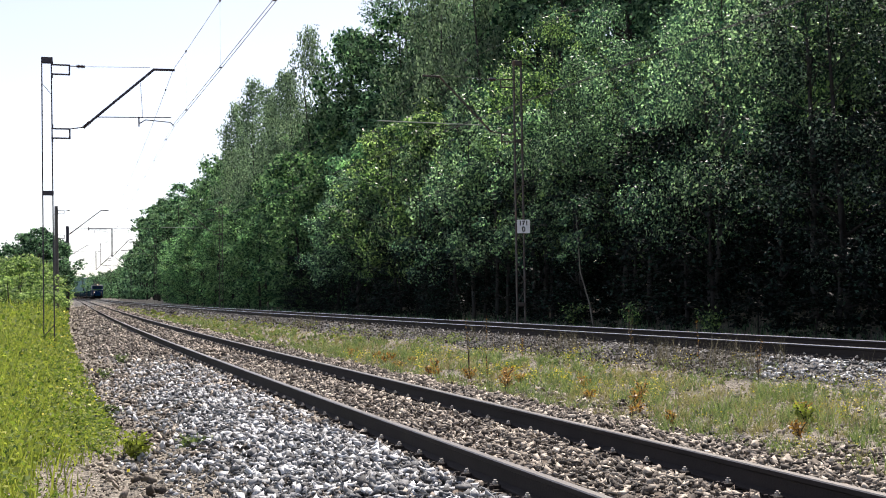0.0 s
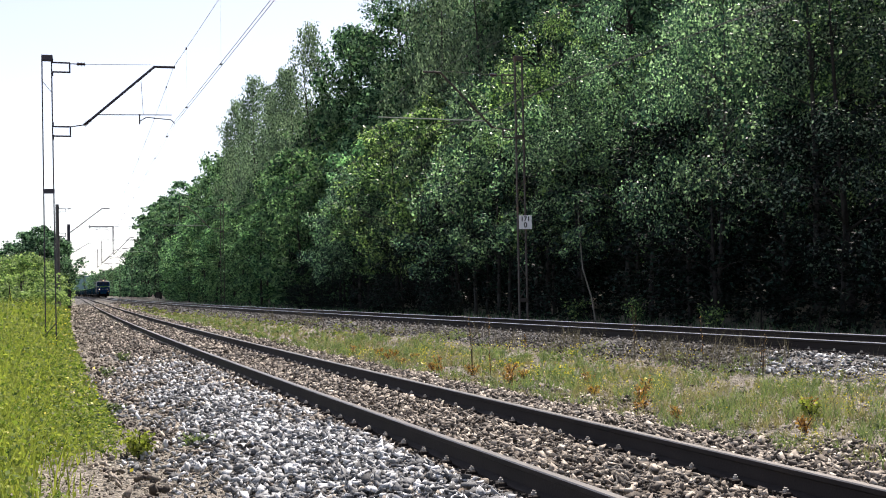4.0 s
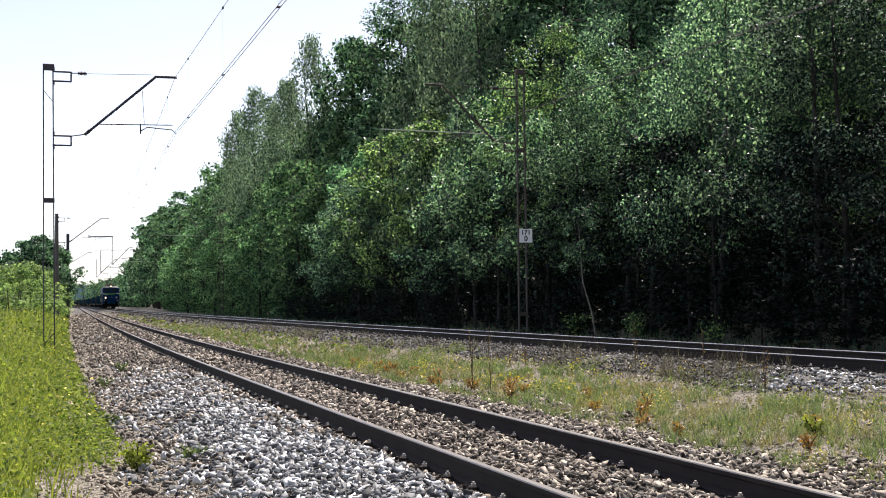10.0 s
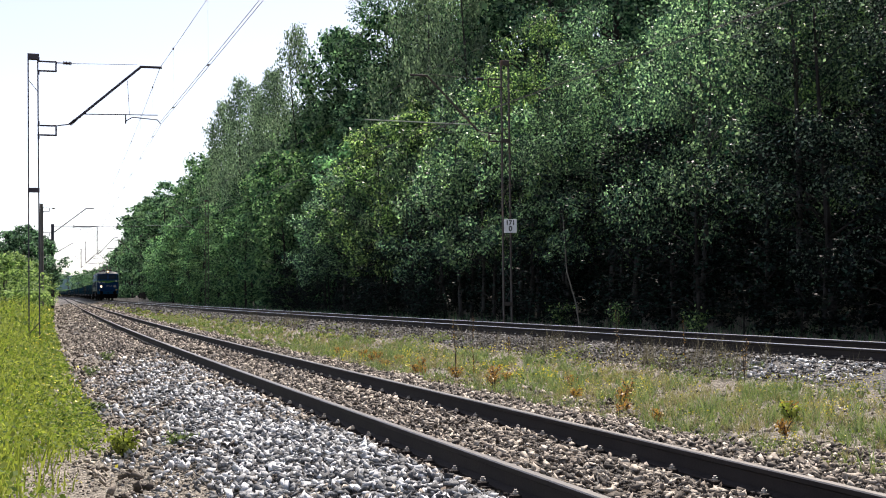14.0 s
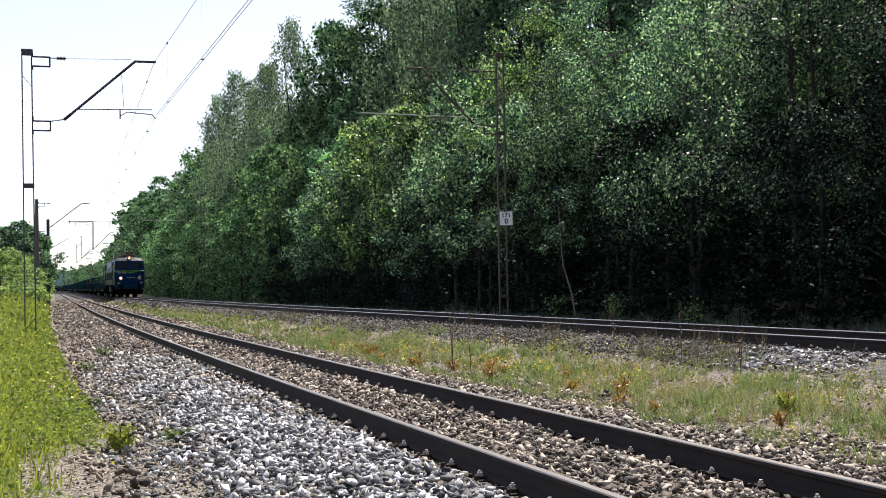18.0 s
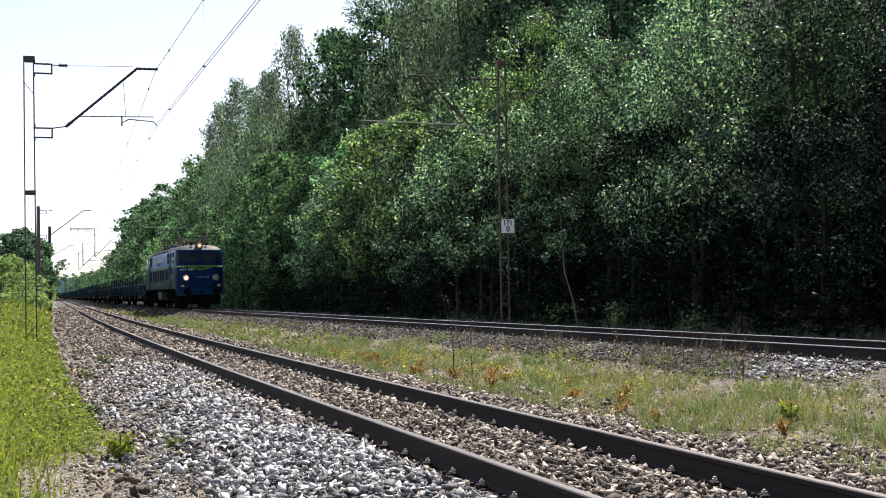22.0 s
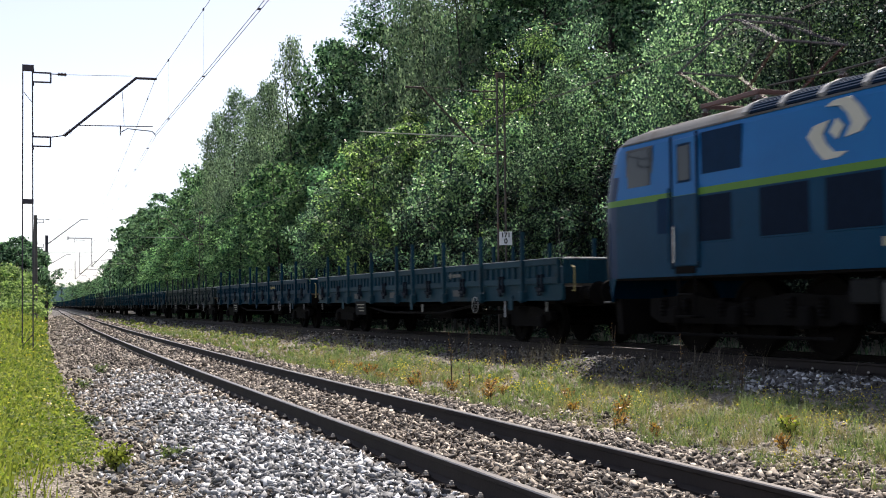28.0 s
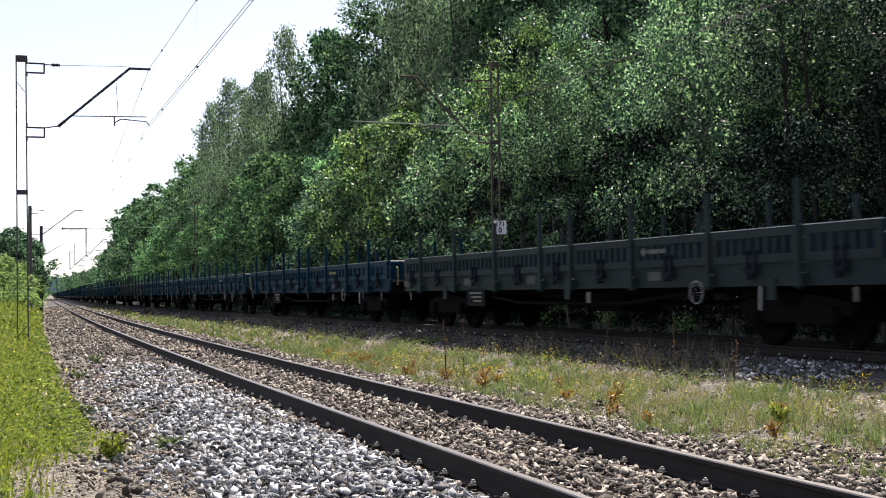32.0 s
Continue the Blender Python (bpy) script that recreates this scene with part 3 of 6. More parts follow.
def concrete_mast(y):
    x = near_x(y) - 3.85
    gz = ground_z(x, y)
    m = thing("catenary_mast", "dark tapered concrete mast beside the track", "catenary mast", "masts of the overhead line")
    part("post", Geo().tube((0, 0, -0.4), (0, 0, 8.0 - gz), 0.19, 0.12, n=12), CONCRETE, m, smooth=False)
    cantilever(m, 0.1, 7.7 - gz, 5.9 - gz, 3.7, 7.7 - gz, 3.6, 6.05 - gz, STEEL)
    m.matrix_basis = Matrix.Translation((x, y, gz))


concrete_mast(94.0)


def gantry(y, x_post, x_drop, z_beam, z_low, x_end, side_arm=False):
    """A mast with a long cross beam from which a drop post hangs between the two tracks."""
    gz = ground_z(x_post, y)
    m = thing("catenary_gantry", "distant steel mast with a cross beam and a hanging drop post", "catenary gantry", "masts of the overhead line")
    part("post", Geo().box((0, 0, (z_beam - gz) / 2), (0.30, 0.25, z_beam - gz + 0.5), bevel=0.02), STEEL, m)
    a, e = x_drop - x_post, x_end - x_post
    part("cross_wire", Geo().tube((0, 0, z_beam - gz), (e + 2.6, 0, z_beam - gz + 0.05), 0.016, n=5).tube((0, 0, z_beam - gz - 1.35), (e + 2.0, 0, z_beam - gz - 1.3), 0.010, n=5), WIRE, m)
    if side_arm:
        part("side_arm", Geo().tube((0.5, 0, z_beam - gz - 1.65), (2.8, 0, z_beam - gz - 0.25), 0.045, n=6).tube((2.76, 0, z_beam - gz - 0.25), (3.3, 0, z_beam - gz - 0.24), 0.045, n=6).box((0.3, 0, z_beam - gz - 1.68), (0.55, 0.06, 0.06)), STEEL, m)
    elif side_arm is False:
        part("beam", Geo().box((a - 1.1, 0, z_beam - gz), (2.3, 0.12, 0.10), bevel=0.01).box((a - 2.3, 0, z_beam - gz), (0.10, 0.10, 0.36), bevel=0.01), STEEL, m)
    n = 9
    dp = part("drop_post", Geo().box((a - 0.05, 0, (z_beam + z_low) / 2 - gz), (0.05, 0.1, z_beam - z_low), bevel=0.008).box((a + 0.05, 0, (z_beam + z_low) / 2 - gz), (0.05, 0.1, z_beam - z_low), bevel=0.008), STEEL, m)
    for i in range(n):
        part("batten", Geo().box((a, 0, z_low - gz + (z_beam - z_low) * (i + 0.5) / n), (0.14, 0.12, 0.07), bevel=0.008), STEEL, dp)
    g = Geo()
    insulator(g, (a + 0.05, 0, z_low - gz + 0.1), (a + 0.35, 0, z_low - gz + 0.35), 0)
    part("insulator", g, PORCELAIN, m)
    part("arm", Geo().tube((a + 0.3, 0, z_low - gz + 0.3), (e - 0.3, 0, z_low - gz + 1.75), 0.04, n=6).tube((e - 0.32, 0, z_low - gz + 1.75), (e + 0.1, 0, z_low - gz + 1.78), 0.04, n=6), STEEL, m)
    part("registration_tube", Geo().tube((a + 0.9, 0, z_low - gz + 0.65), (e, 0, z_low - gz + 0.72), 0.035, n=6).tube((e, 0, z_low - gz + 0.72), (e + 0.08, 0, z_low - gz + 0.55), 0.02, n=5), STEEL, m)
    m.matrix_basis = Matrix.Translation((x_post, y, gz))


gantry(130.0, 3.85, 8.2, 8.25, 5.36, 10.15)
gantry(168.0, 4.7, 9.1, 8.35, 5.42, 11.2, True)
gantry(198.0, 5.9, 10.06, 8.3, 5.42, 12.2, None)


def wire_run(label, points, contact, messenger, step):
    """points: supports (x, y); two contact wires, a sagging carrier wire and droppers."""
    w = thing("overhead_wire", label, "overhead wire")
    for o in (-0.03, 0.03):
        for (xa, ya), (xb, yb) in zip(points, points[1:]):
            part("contact_wire", Geo().tube((xa + o, ya, contact), (xb + o, yb, contact), 0.007 if ya < 30 else 0.0045, n=4), WIRE, w, fix=False)
    g, drops = Geo(), []
    for (xa, ya), (xb, yb) in zip(points, points[1:]):
        n = max(4, int(abs(yb - ya) / step))
        line = []
        for k in range(n + 1):
            u = k / n
            z = messenger - 0.32 * 4 * u * (1 - u)
            line.append((xa + (xb - xa) * u, ya + (yb - ya) * u, z))
            if 0 < k < n and k % 2:
                drops.append((line[-1], (line[-1][0], line[-1][1], contact)))
        g.poly(line, 0.006, n=4)
    part("carrier_wire", g, WIRE, w, fix=False)
    for a, b in drops[:60]:
        part("dropper", Geo().tube(a, b, 0.0014, n=3), WIRE, w, fix=False)
        part("clamp", Geo().box(a, (0.03, 0.09, 0.05), bevel=0.005), STEEL, w, fix=False)
        part("clamp", Geo().box(b, (0.06, 0.05, 0.03), bevel=0.005), STEEL, w, fix=False)


SUP = [(3.45, -26.0), (3.8, 34.0)] + [(near_x(y) + o, y) for y, o in ((94, 0.2), (154, -0.2), (214, 0.2), (274, -0.2), (334, 0.2), (394, 0))]
wire_run("thin dark contact and carrier wires over the rusty track", SUP, 6.02, 7.55, 3.0)
SUP = [(far_x(y) + o, y) for y, o in ((-84.5, 0), (-24.5, -0.2), (35.5, 0.15), (95.5, -0.2), (155.5, 0.2), (215.5, -0.2), (275.5, 0.2), (335.5, 0), (395, 0))]
wire_run("thin dark contact and carrier wires over the running track", SUP, 6.12, 7.95, 3.0)


# ---- kilometre sign on the lattice mast ----
def board_text(parent, body, size, c, mat, name="number"):
    cu = bpy.data.curves.new(name, "FONT")
    cu.body, cu.size, cu.align_x, cu.align_y, cu.extrude, cu.offset = body, size, "CENTER", "CENTER", 0.002, 0.007
    tmp = new(name, cu)
    me = bpy.data.meshes.new_from_object(tmp.evaluated_get(bpy.context.evaluated_depsgraph_get()))
    bpy.data.objects.remove(tmp)
    me.materials.append(mat)
    ob = new(name, me)
    ob.parent = parent
    ob.matrix_basis = Matrix.Translation(c) @ Matrix.Rotation(math.pi / 2, 4, "X")
    return ob


SIGN_WHITE = material("sign_white", (0.75, 0.76, 0.78), 0.5, scale=5, fine=60, spread=0.08, second=(0.5, 0.48, 0.44), second_amount=0.3, bump=0.05)
SIGN_BLACK = material("sign_black", (0.02, 0.02, 0.022), 0.5, scale=5, bump=0.0)
sign = thing("kilometre_sign", "white kilometre board with black numbers on the mast", "sign")
part("board", Geo().box((0, 0, 0), (0.40, 0.02, 0.42), bevel=0.004), SIGN_WHITE, sign)
part("clamp", Geo().box((-0.13, 0.03, 0), (0.06, 0.05, 0.36), bevel=0.005), STEEL, sign)
board_text(sign, "171", 0.20, (0, -0.013, 0.10), SIGN_BLACK)
board_text(sign, "0", 0.22, (0, -0.013, -0.09), SIGN_BLACK)
sign.matrix_basis = Matrix.Translation((14.60, 35.38, 3.36)) @ Matrix.Rotation(radians(-14), 4, "Z")

# ---- trees ----
def crown_points(seed, n_clumps, n_leaves, h, bare, radius, shape, leaf, droop):
    """Leaves in clumps about the limbs. Returns the leaf corners and the clump centres."""
    r = np.random.default_rng(seed)
    u = r.random(n_clumps)
    zf = bare + (1 - bare) * (u ** 0.9)
    env = np.interp((zf - bare) / (1 - bare), [p[0] for p in shape], [p[1] for p in shape])
    ang = r.random(n_clumps) * 2 * np.pi
    lob = 1 + 0.22 * np.sin(ang * 3 + seed) * np.cos(zf * 9 + seed)
    rad = radius * env * lob * np.sqrt(r.random(n_clumps) * 0.85 + 0.15)
    c = np.stack([np.cos(ang) * rad, np.sin(ang) * rad, zf * h], 1)
    size = radius * r.uniform(0.11, 0.27, n_clumps)
    k = r.choice(n_clumps, n_leaves, p=size ** 1.6 / (size ** 1.6).sum())
    off = r.normal(size=(n_leaves, 3))
    off /= np.linalg.norm(off, axis=1)[:, None]
    out = off.copy()
    off *= (r.random(n_leaves) ** 0.45)[:, None] * size[k][:, None]
    off[:, 2] *= 0.75
    hang = r.random(n_leaves) ** 2 * droop * size[k] * 2.4
    p = c[k] + off
    p[:, 2] -= hang
    face = r.normal(size=(n_leaves, 3)) * 0.55 + out * 0.9
    face[:, 2] += 0.55 - 0.3 * min(droop, 1)
    face /= np.linalg.norm(face, axis=1)[:, None]
    d = np.cross(face, r.normal(size=(n_leaves, 3)))
    d[:, 2] -= droop
    d /= np.linalg.norm(d, axis=1)[:, None]
    s = np.cross(d, face)
    s /= np.linalg.norm(s, axis=1)[:, None]
    ln = leaf * r.uniform(0.6, 1.35, n_leaves)[:, None]
    q = np.stack([p - d * ln / 2, p + s * ln * 0.32 - d * ln * 0.05, p + d * ln / 2, p - s * ln * 0.32 - d * ln * 0.05], 1)
    q[:, :, 2] = np.maximum(q[:, :, 2], 0.05)
    return q.reshape(-1, 3), c


def trunk_geo(seed, h, r0, centres, limbs, bend):
    r = random.Random(seed)
    g = Geo()
    line = [Vector((bend * h * 0.05 * math.sin(3 * t + seed), bend * h * 0.05 * math.cos(2 * t + seed) - bend * h * 0.05 * math.cos(seed), h * 0.93 * t)) for t in [i / 8 for i in range(9)]]
    line[0].z = -0.4
    for i in range(8):
        g.tube(line[i], line[i + 1], r0 * (1 - i / 8.6), r0 * (1 - (i + 1) / 8.6), n=8)
    order = list(range(len(centres)))
    r.shuffle(order)
    for k in order[:limbs]:
        c = Vector(centres[k])
        t = max(0.12, min(0.95, (c.z - 0.25 * (c.x ** 2 + c.y ** 2) ** 0.5 - 0.3) / h / 0.93))
        i = min(7, int(t * 8))
        a = line[i].lerp(line[i + 1], t * 8 - i)
        ra = max(0.012, r0 * (1 - t) * 0.45)
        mid = a.lerp(c, 0.5) + Vector((r.uniform(-0.15, 0.15), r.uniform(-0.15, 0.15), 0.12 * (c - a).length))
        g.tube(a, mid, ra, ra * 0.65, n=5)
        g.tube(mid, c, ra * 0.65, ra * 0.2, n=5)
    return g


CONE = [(0, 0.55), (0.15, 0.9), (0.35, 1.0), (0.6, 0.75), (0.85, 0.4), (1, 0.08)]
ROUND = [(0, 0.45), (0.2, 0.85), (0.45, 1.0), (0.7, 0.9), (0.88, 0.6), (1, 0.15)]
PILLAR = [(0, 0.7), (0.2, 1.0), (0.6, 0.9), (0.85, 0.6), (1, 0.12)]
BUSH = [(0, 0.8), (0.3, 1.0), (0.7, 0.85), (1, 0.3)]


def tree_kind(name, label, seed, h, bare, radius, shape, clumps, leaves, leaf, droop, leaf_mat, bark, r0, limbs, bend=0.4, category="tree"):
    """One tree with its trunk and crown; copies of it share the meshes."""
    t = thing(name, label, category, "trees beside the railway" if category == "tree" else "bushes beside the railway")
    pts, centres = crown_points(seed, clumps, leaves, h, bare, radius, shape, leaf, droop)
    part("trunk", trunk_geo(seed, h, r0, centres, limbs, bend), bark, t, smooth=True, fix=False)
    part("crown", quads_mesh("crown", pts, leaf_mat), None, t)
    return t


LBL_B = "young birch with small pale green leaves at the wood edge"
LBL_O = "tall leafy oak with a dense dark green crown"
LBL_S = "leafy shrub at the edge of the wood, deep shade painted into its leaves"
KINDS = {
    "birch": [tree_kind("birch_tree", LBL_B, 21 + i, 9.0, 0.27, 2.5, CONE if i % 2 else PILLAR, 64, 12000, 0.082, 0.45, LEAF_BIRCH, BARK_BIRCH, 0.09, 30) for i in range(3)],
    "young": [tree_kind("young_oak_tree", "young broadleaved tree with bright green foliage", 31 + i, 8.0, 0.22, 2.5, ROUND, 56, 11000, 0.080, 0.15, LEAF_BRIGHT, BARK, 0.09, 25) for i in range(2)],
    "birch_mid": [tree_kind("birch_tree", LBL_B, 25 + i, 9.0, 0.24, 2.5, CONE if i % 2 else PILLAR, 56, 6000, 0.14, 0.4, LEAF_BIRCH, BARK_BIRCH, 0.09, 24) for i in range(2)],
    "bright_mid": [tree_kind("young_oak_tree", "young broadleaved tree with bright green foliage", 28, 8.0, 0.22, 2.5, ROUND, 50, 6000, 0.14, 0.15, LEAF_BRIGHT, BARK, 0.09, 20)],
    "dark": [tree_kind("young_maple_tree", "young tree at the foot of the wood, deep shade painted into its leaves", 35, 9.0, 0.015, 2.6, BUSH, 80, 3200, 0.165, 0.2, LEAF_SHADE, BARK, 0.10, 15)],
    "dark_top": [tree_kind("maple_tree", "tree at the wood edge, shade and light flecks painted into its leaves", 37, 9.0, 0.15, 2.7, ROUND, 70, 13000, 0.075, 0.2, LEAF_DEEP_SHADE, BARK, 0.10, 25)],
    "oak": [tree_kind("oak_tree", LBL_O, 41 + i, 20.0, 0.18, 4.4, ROUND, 95, 14000, 0.165, 0.15, LEAF_OAK, BARK, 0.26, 40) for i in range(2)],
    "weeping": [tree_kind("weeping_birch_tree", "tall weeping birch with hanging grey-green twigs", 51, 20.0, 0.2, 3.4, PILLAR, 110, 11500, 0.20, 1.6, LEAF_WEEP, BARK_BIRCH, 0.2, 30)],
    "oak_mid": [tree_kind("oak_tree", LBL_O, 61 + i, 20.0, 0.08, 4.6, ROUND, 80, 4000, 0.35, 0.15, LEAF_FAR, BARK, 0.26, 16) for i in range(2)],
    "young_mid": [tree_kind("young_oak_tree", "young broadleaved tree with bright green foliage", 65 + i, 10.0, 0.03, 3.0, ROUND, 64, 3600, 0.25, 0.2, LEAF_YOUNG_FAR, BARK, 0.12, 14) for i in range(2)],
    "oak_far": [tree_kind("oak_tree", LBL_O, 71, 20.0, 0.05, 4.8, ROUND, 55, 2400, 0.52, 0.1, LEAF_FAR, BARK, 0.28, 6)],
    "far_low": [tree_kind("broad_tree", "distant low broad tree beside the line", 73, 10.0, 0.02, 4.2, BUSH, 40, 1300, 0.5, 0.1, LEAF_FAR, BARK, 0.2, 6)],
    "round": [tree_kind("lime_tree", "round dark green tree behind the bushes", 76, 9.0, 0.1, 3.4, ROUND, 60, 6000, 0.29, 0.15, LEAF_OAK, BARK, 0.2, 20)],
    "hedge": [tree_kind("hedge_bush", "dense green bush on the bank", 85 + i, 5.0, 0.02, 2.4, BUSH, 44, 2900, 0.18, 0.2, LEAF_HEDGE, BARK, 0.06, 8, 0.2, "shrub") for i in range(2)],
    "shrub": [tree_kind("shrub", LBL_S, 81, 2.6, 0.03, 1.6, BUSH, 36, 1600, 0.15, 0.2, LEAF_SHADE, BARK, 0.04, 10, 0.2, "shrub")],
}
USED = {}


def plant(kind, x, y, h, spread=1.0):
    """Place a tree of a kind with its own height, width and turn. The first of each kind is the one that was built."""
    pool = KINDS[kind]
    i = rng.randrange(len(pool))
    ob = pool[i]
    base = {"far_low": 10.0, "round": 9.0, "birch": 9.0, "birch_mid": 9.0, "bright_mid": 8.0, "dark": 9.0, "dark_top": 9.0, "young": 8.0, "shrub": 2.6, "hedge": 5.0, "young_mid": 10.0}.get(kind, 20.0)
    k = h / base
    w = (0.45 + 0.55 * k) * spread
    m = Matrix.LocRotScale((x, y, ground_z(x, y) - 0.02), Euler((rng.uniform(-0.04, 0.04), rng.uniform(-0.04, 0.04), rng.uniform(0, 6.28))), (w, w, k))
    if (kind, i) in USED:
        t = copy_thing(ob, Matrix())
    else:
        t = USED[(kind, i)] = ob
    t.matrix_basis = m
    return t


def wood_row(y0, y1, step, lat, jitter, kinds, hlo, hhi, spread=1.0):
    y = y0
    while y < y1:
        yy = y + rng.uniform(-0.35, 0.35) * step
        plant(rng.choice(kinds), far_x(yy) + lat + rng.uniform(-jitter, jitter), yy, rng.uniform(hlo, hhi), spread * rng.uniform(0.88, 1.15))
        y += step


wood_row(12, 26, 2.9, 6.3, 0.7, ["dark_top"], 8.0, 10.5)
wood_row(26, 42, 3.0, 6.4, 0.7, ["birch", "birch", "young"], 8.8, 10.8)
wood_row(42, 72, 2.9, 6.4, 0.7, ["birch_mid", "birch_mid", "bright_mid"], 7.2, 10.0)
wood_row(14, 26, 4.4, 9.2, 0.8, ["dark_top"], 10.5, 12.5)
wood_row(26, 42, 4.6, 9.4, 0.8, ["birch", "birch", "young"], 10.0, 12.0)
wood_row(42, 77, 4.0, 9.2, 0.8, ["birch_mid", "bright_mid"], 8.5, 11.0)
wood_row(14, 40, 5.0, 15.2, 1.2, ["oak"], 20.0, 24.5)
wood_row(40, 88, 5.0, 16.8, 1.2, ["oak"], 20.5, 24.5)
wood_row(16, 90, 7.5, 20.0, 1.5, ["oak_mid"], 22.0, 25.0, 1.2)
# Near-black understorey carries the wood's deep shade in its leaf colour
wood_row(14, 75, 4.5, 4.9, 0.4, ["shrub"], 0.6, 1.5)
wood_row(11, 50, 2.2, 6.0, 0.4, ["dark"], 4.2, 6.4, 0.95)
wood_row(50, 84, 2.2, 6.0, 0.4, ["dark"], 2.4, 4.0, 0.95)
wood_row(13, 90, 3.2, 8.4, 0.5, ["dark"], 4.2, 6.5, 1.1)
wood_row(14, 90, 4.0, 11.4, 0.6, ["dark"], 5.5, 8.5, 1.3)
wood_row(8, 120, 8.0, 25.0, 2.0, ["oak_far"], 16.0, 22.0, 1.3)
wood_row(10, 110, 8.0, 32.0, 1.5, ["oak_far"], 26.0, 30.0, 1.4)
# Added filler trees deep in the wood close its bright sky gaps
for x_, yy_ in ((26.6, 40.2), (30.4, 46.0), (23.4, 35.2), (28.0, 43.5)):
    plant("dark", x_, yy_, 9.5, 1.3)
wood_row(4, 75, 5.0, 28.5, 1.0, ["far_low"], 8.5, 11.0, 1.2)
wood_row(6, 120, 7.0, 22.5, 1.0, ["far_low"], 5.5, 6.5, 1.2)
wood_row(72, 180, 4.6, 6.6, 0.9, ["young_mid", "young_mid"], 6.5, 10.5)
wood_row(78, 116, 5.5, 9.6, 1.0, ["oak_mid", "young_mid"], 12.0, 15.0)
wood_row(116, 180, 5.5, 9.6, 1.0, ["oak_mid", "young_mid", "young_mid"], 10.0, 13.5)
wood_row(80, 96, 5.0, 13.6, 0.8, ["oak_mid"], 18.8, 20.4, 0.9)
for lat_, yy_, h_, w_ in ((11.0, 95.5, 21.8, 0.9), (10.4, 107.0, 20.2, 0.95), (11.2, 113.0, 21.2, 0.95), (10.4, 119.0, 21.6, 0.9), (11.6, 126.0, 22.0, 0.95), (11.0, 134.0, 21.5, 0.95), (11.4, 141.0, 20.5, 0.95), (12.2, 71.0, 21.5, 0.9), (12.6, 63.5, 21.0, 0.85)):
    plant("weeping", far_x(yy_) + lat_, yy_, h_, w_)
plant("oak_mid", far_x(95.0) + 13.4, 95.0, 20.8, 0.85)
plant("oak_mid", far_x(90.0) + 12.6, 90.0, 20.4, 0.8)
plant("young_mid", far_x(101.0) + 11.5, 101.0, 15.5, 0.8)
wood_row(112, 150, 6.5, 15.5, 1.0, ["oak_mid"], 18.5, 20.5)
wood_row(150, 182, 6.0, 13.0, 1.2, ["oak_mid", "oak_mid", "young_mid"], 18.0, 20.5)
wood_row(88, 190, 8.5, 21.0, 1.5, ["oak_mid"], 18.0, 21.0)
wood_row(182, 225, 6.5, 8.8, 1.2, ["oak_far"], 14.5, 17.5)
wood_row(225, 268, 5.5, 9.6, 0.8, ["oak_far"], 16.5, 19.0)
wood_row(270, 340, 6.0, 9.5, 1.0, ["far_low"], 10.5, 13.0)
wood_row(340, 560, 8.0, 9.5, 1.5, ["far_low"], 8.5, 10.5)
wood_row(190, 330, 8.5, 14.0, 2.0, ["oak_far"], 17.0, 19.5)
wood_row(200, 300, 12.0, 21.0, 3.0, ["oak_far"], 17.0, 20.0, 1.2)
for i_ in range(34):
    yy_ = 66 + 5 * i_ + rng.uniform(-2, 2)
    plant("hedge", near_x(yy_) - 5.2 - rng.uniform(0, 1.2), yy_, float(np.interp(yy_, [66, 90, 130, 200], [3.2, 3.8, 4.8, 5.4])) * rng.uniform(0.9, 1.12), 1.1)
for i_ in range(26):
    yy_ = rng.uniform(66, 200)
    plant("hedge", near_x(yy_) - 8.0 - rng.uniform(0, 6), yy_, float(np.interp(yy_, [66, 90, 130, 200], [3.4, 4.0, 4.9, 5.5])) * rng.uniform(0.9, 1.12), 1.15)
for x_, yy_, h_ in ((0.9, 125, 8.0), (2.0, 128, 7.6), (-0.3, 127, 7.5), (1.6, 132, 8.0), (-1.7, 130, 6.4)):
    plant("round", x_, yy_, h_, 1.0)
for i_ in range(30):
    yy_ = 230 + 14 * i_
    plant("far_low", near_x(yy_) - 7.5 - rng.uniform(0, 3), yy_, rng.uniform(6.5, 8.5), 1.0)
for i_ in range(24):
    plant("far_low", -90 + 8 * i_ + rng.uniform(-3, 3), 900 + rng.uniform(-20, 60), rng.uniform(14, 18), 1.8)
for pool_ in KINDS.values():
    for ob_ in pool_:
        if ob_ not in USED.values():
            for c_ in list(ob_.children):
                bpy.data.objects.remove(c_)
            bpy.data.objects.remove(ob_)

# a slim leaning birch at the foot of the wood
slim_ = thing("birch_sapling", "slim pale birch sapling leaning at the foot of the wood", "tree", "trees beside the railway")
part("trunk", Geo().tube((0, 0, -0.3), (-0.16, 0, 0.75), 0.026, 0.023).tube((-0.16, 0, 0.75), (-0.42, 0.05, 1.7), 0.023, 0.019).tube((-0.42, 0.05, 1.7), (-0.5, 0.1, 3.4), 0.019, 0.008), material("bark_pale_birch", (0.2, 0.19, 0.165), 0.8, scale=4, fine=20, spread=0.3, second=(0.06, 0.055, 0.05), second_amount=0.35, bump=0.3), slim_, fix=False)
pts_, mid_ = crown_points(57, 14, 900, 4.0, 0.42, 0.8, PILLAR, 0.09, 0.4)
part("crown", quads_mesh("crown", pts_ - np.array([0.45, 0, 0]), LEAF_BIRCH), None, slim_)
slim_.matrix_basis = Matrix.Translation((16.3, 34.0, ground_z(16.3, 34.0)))

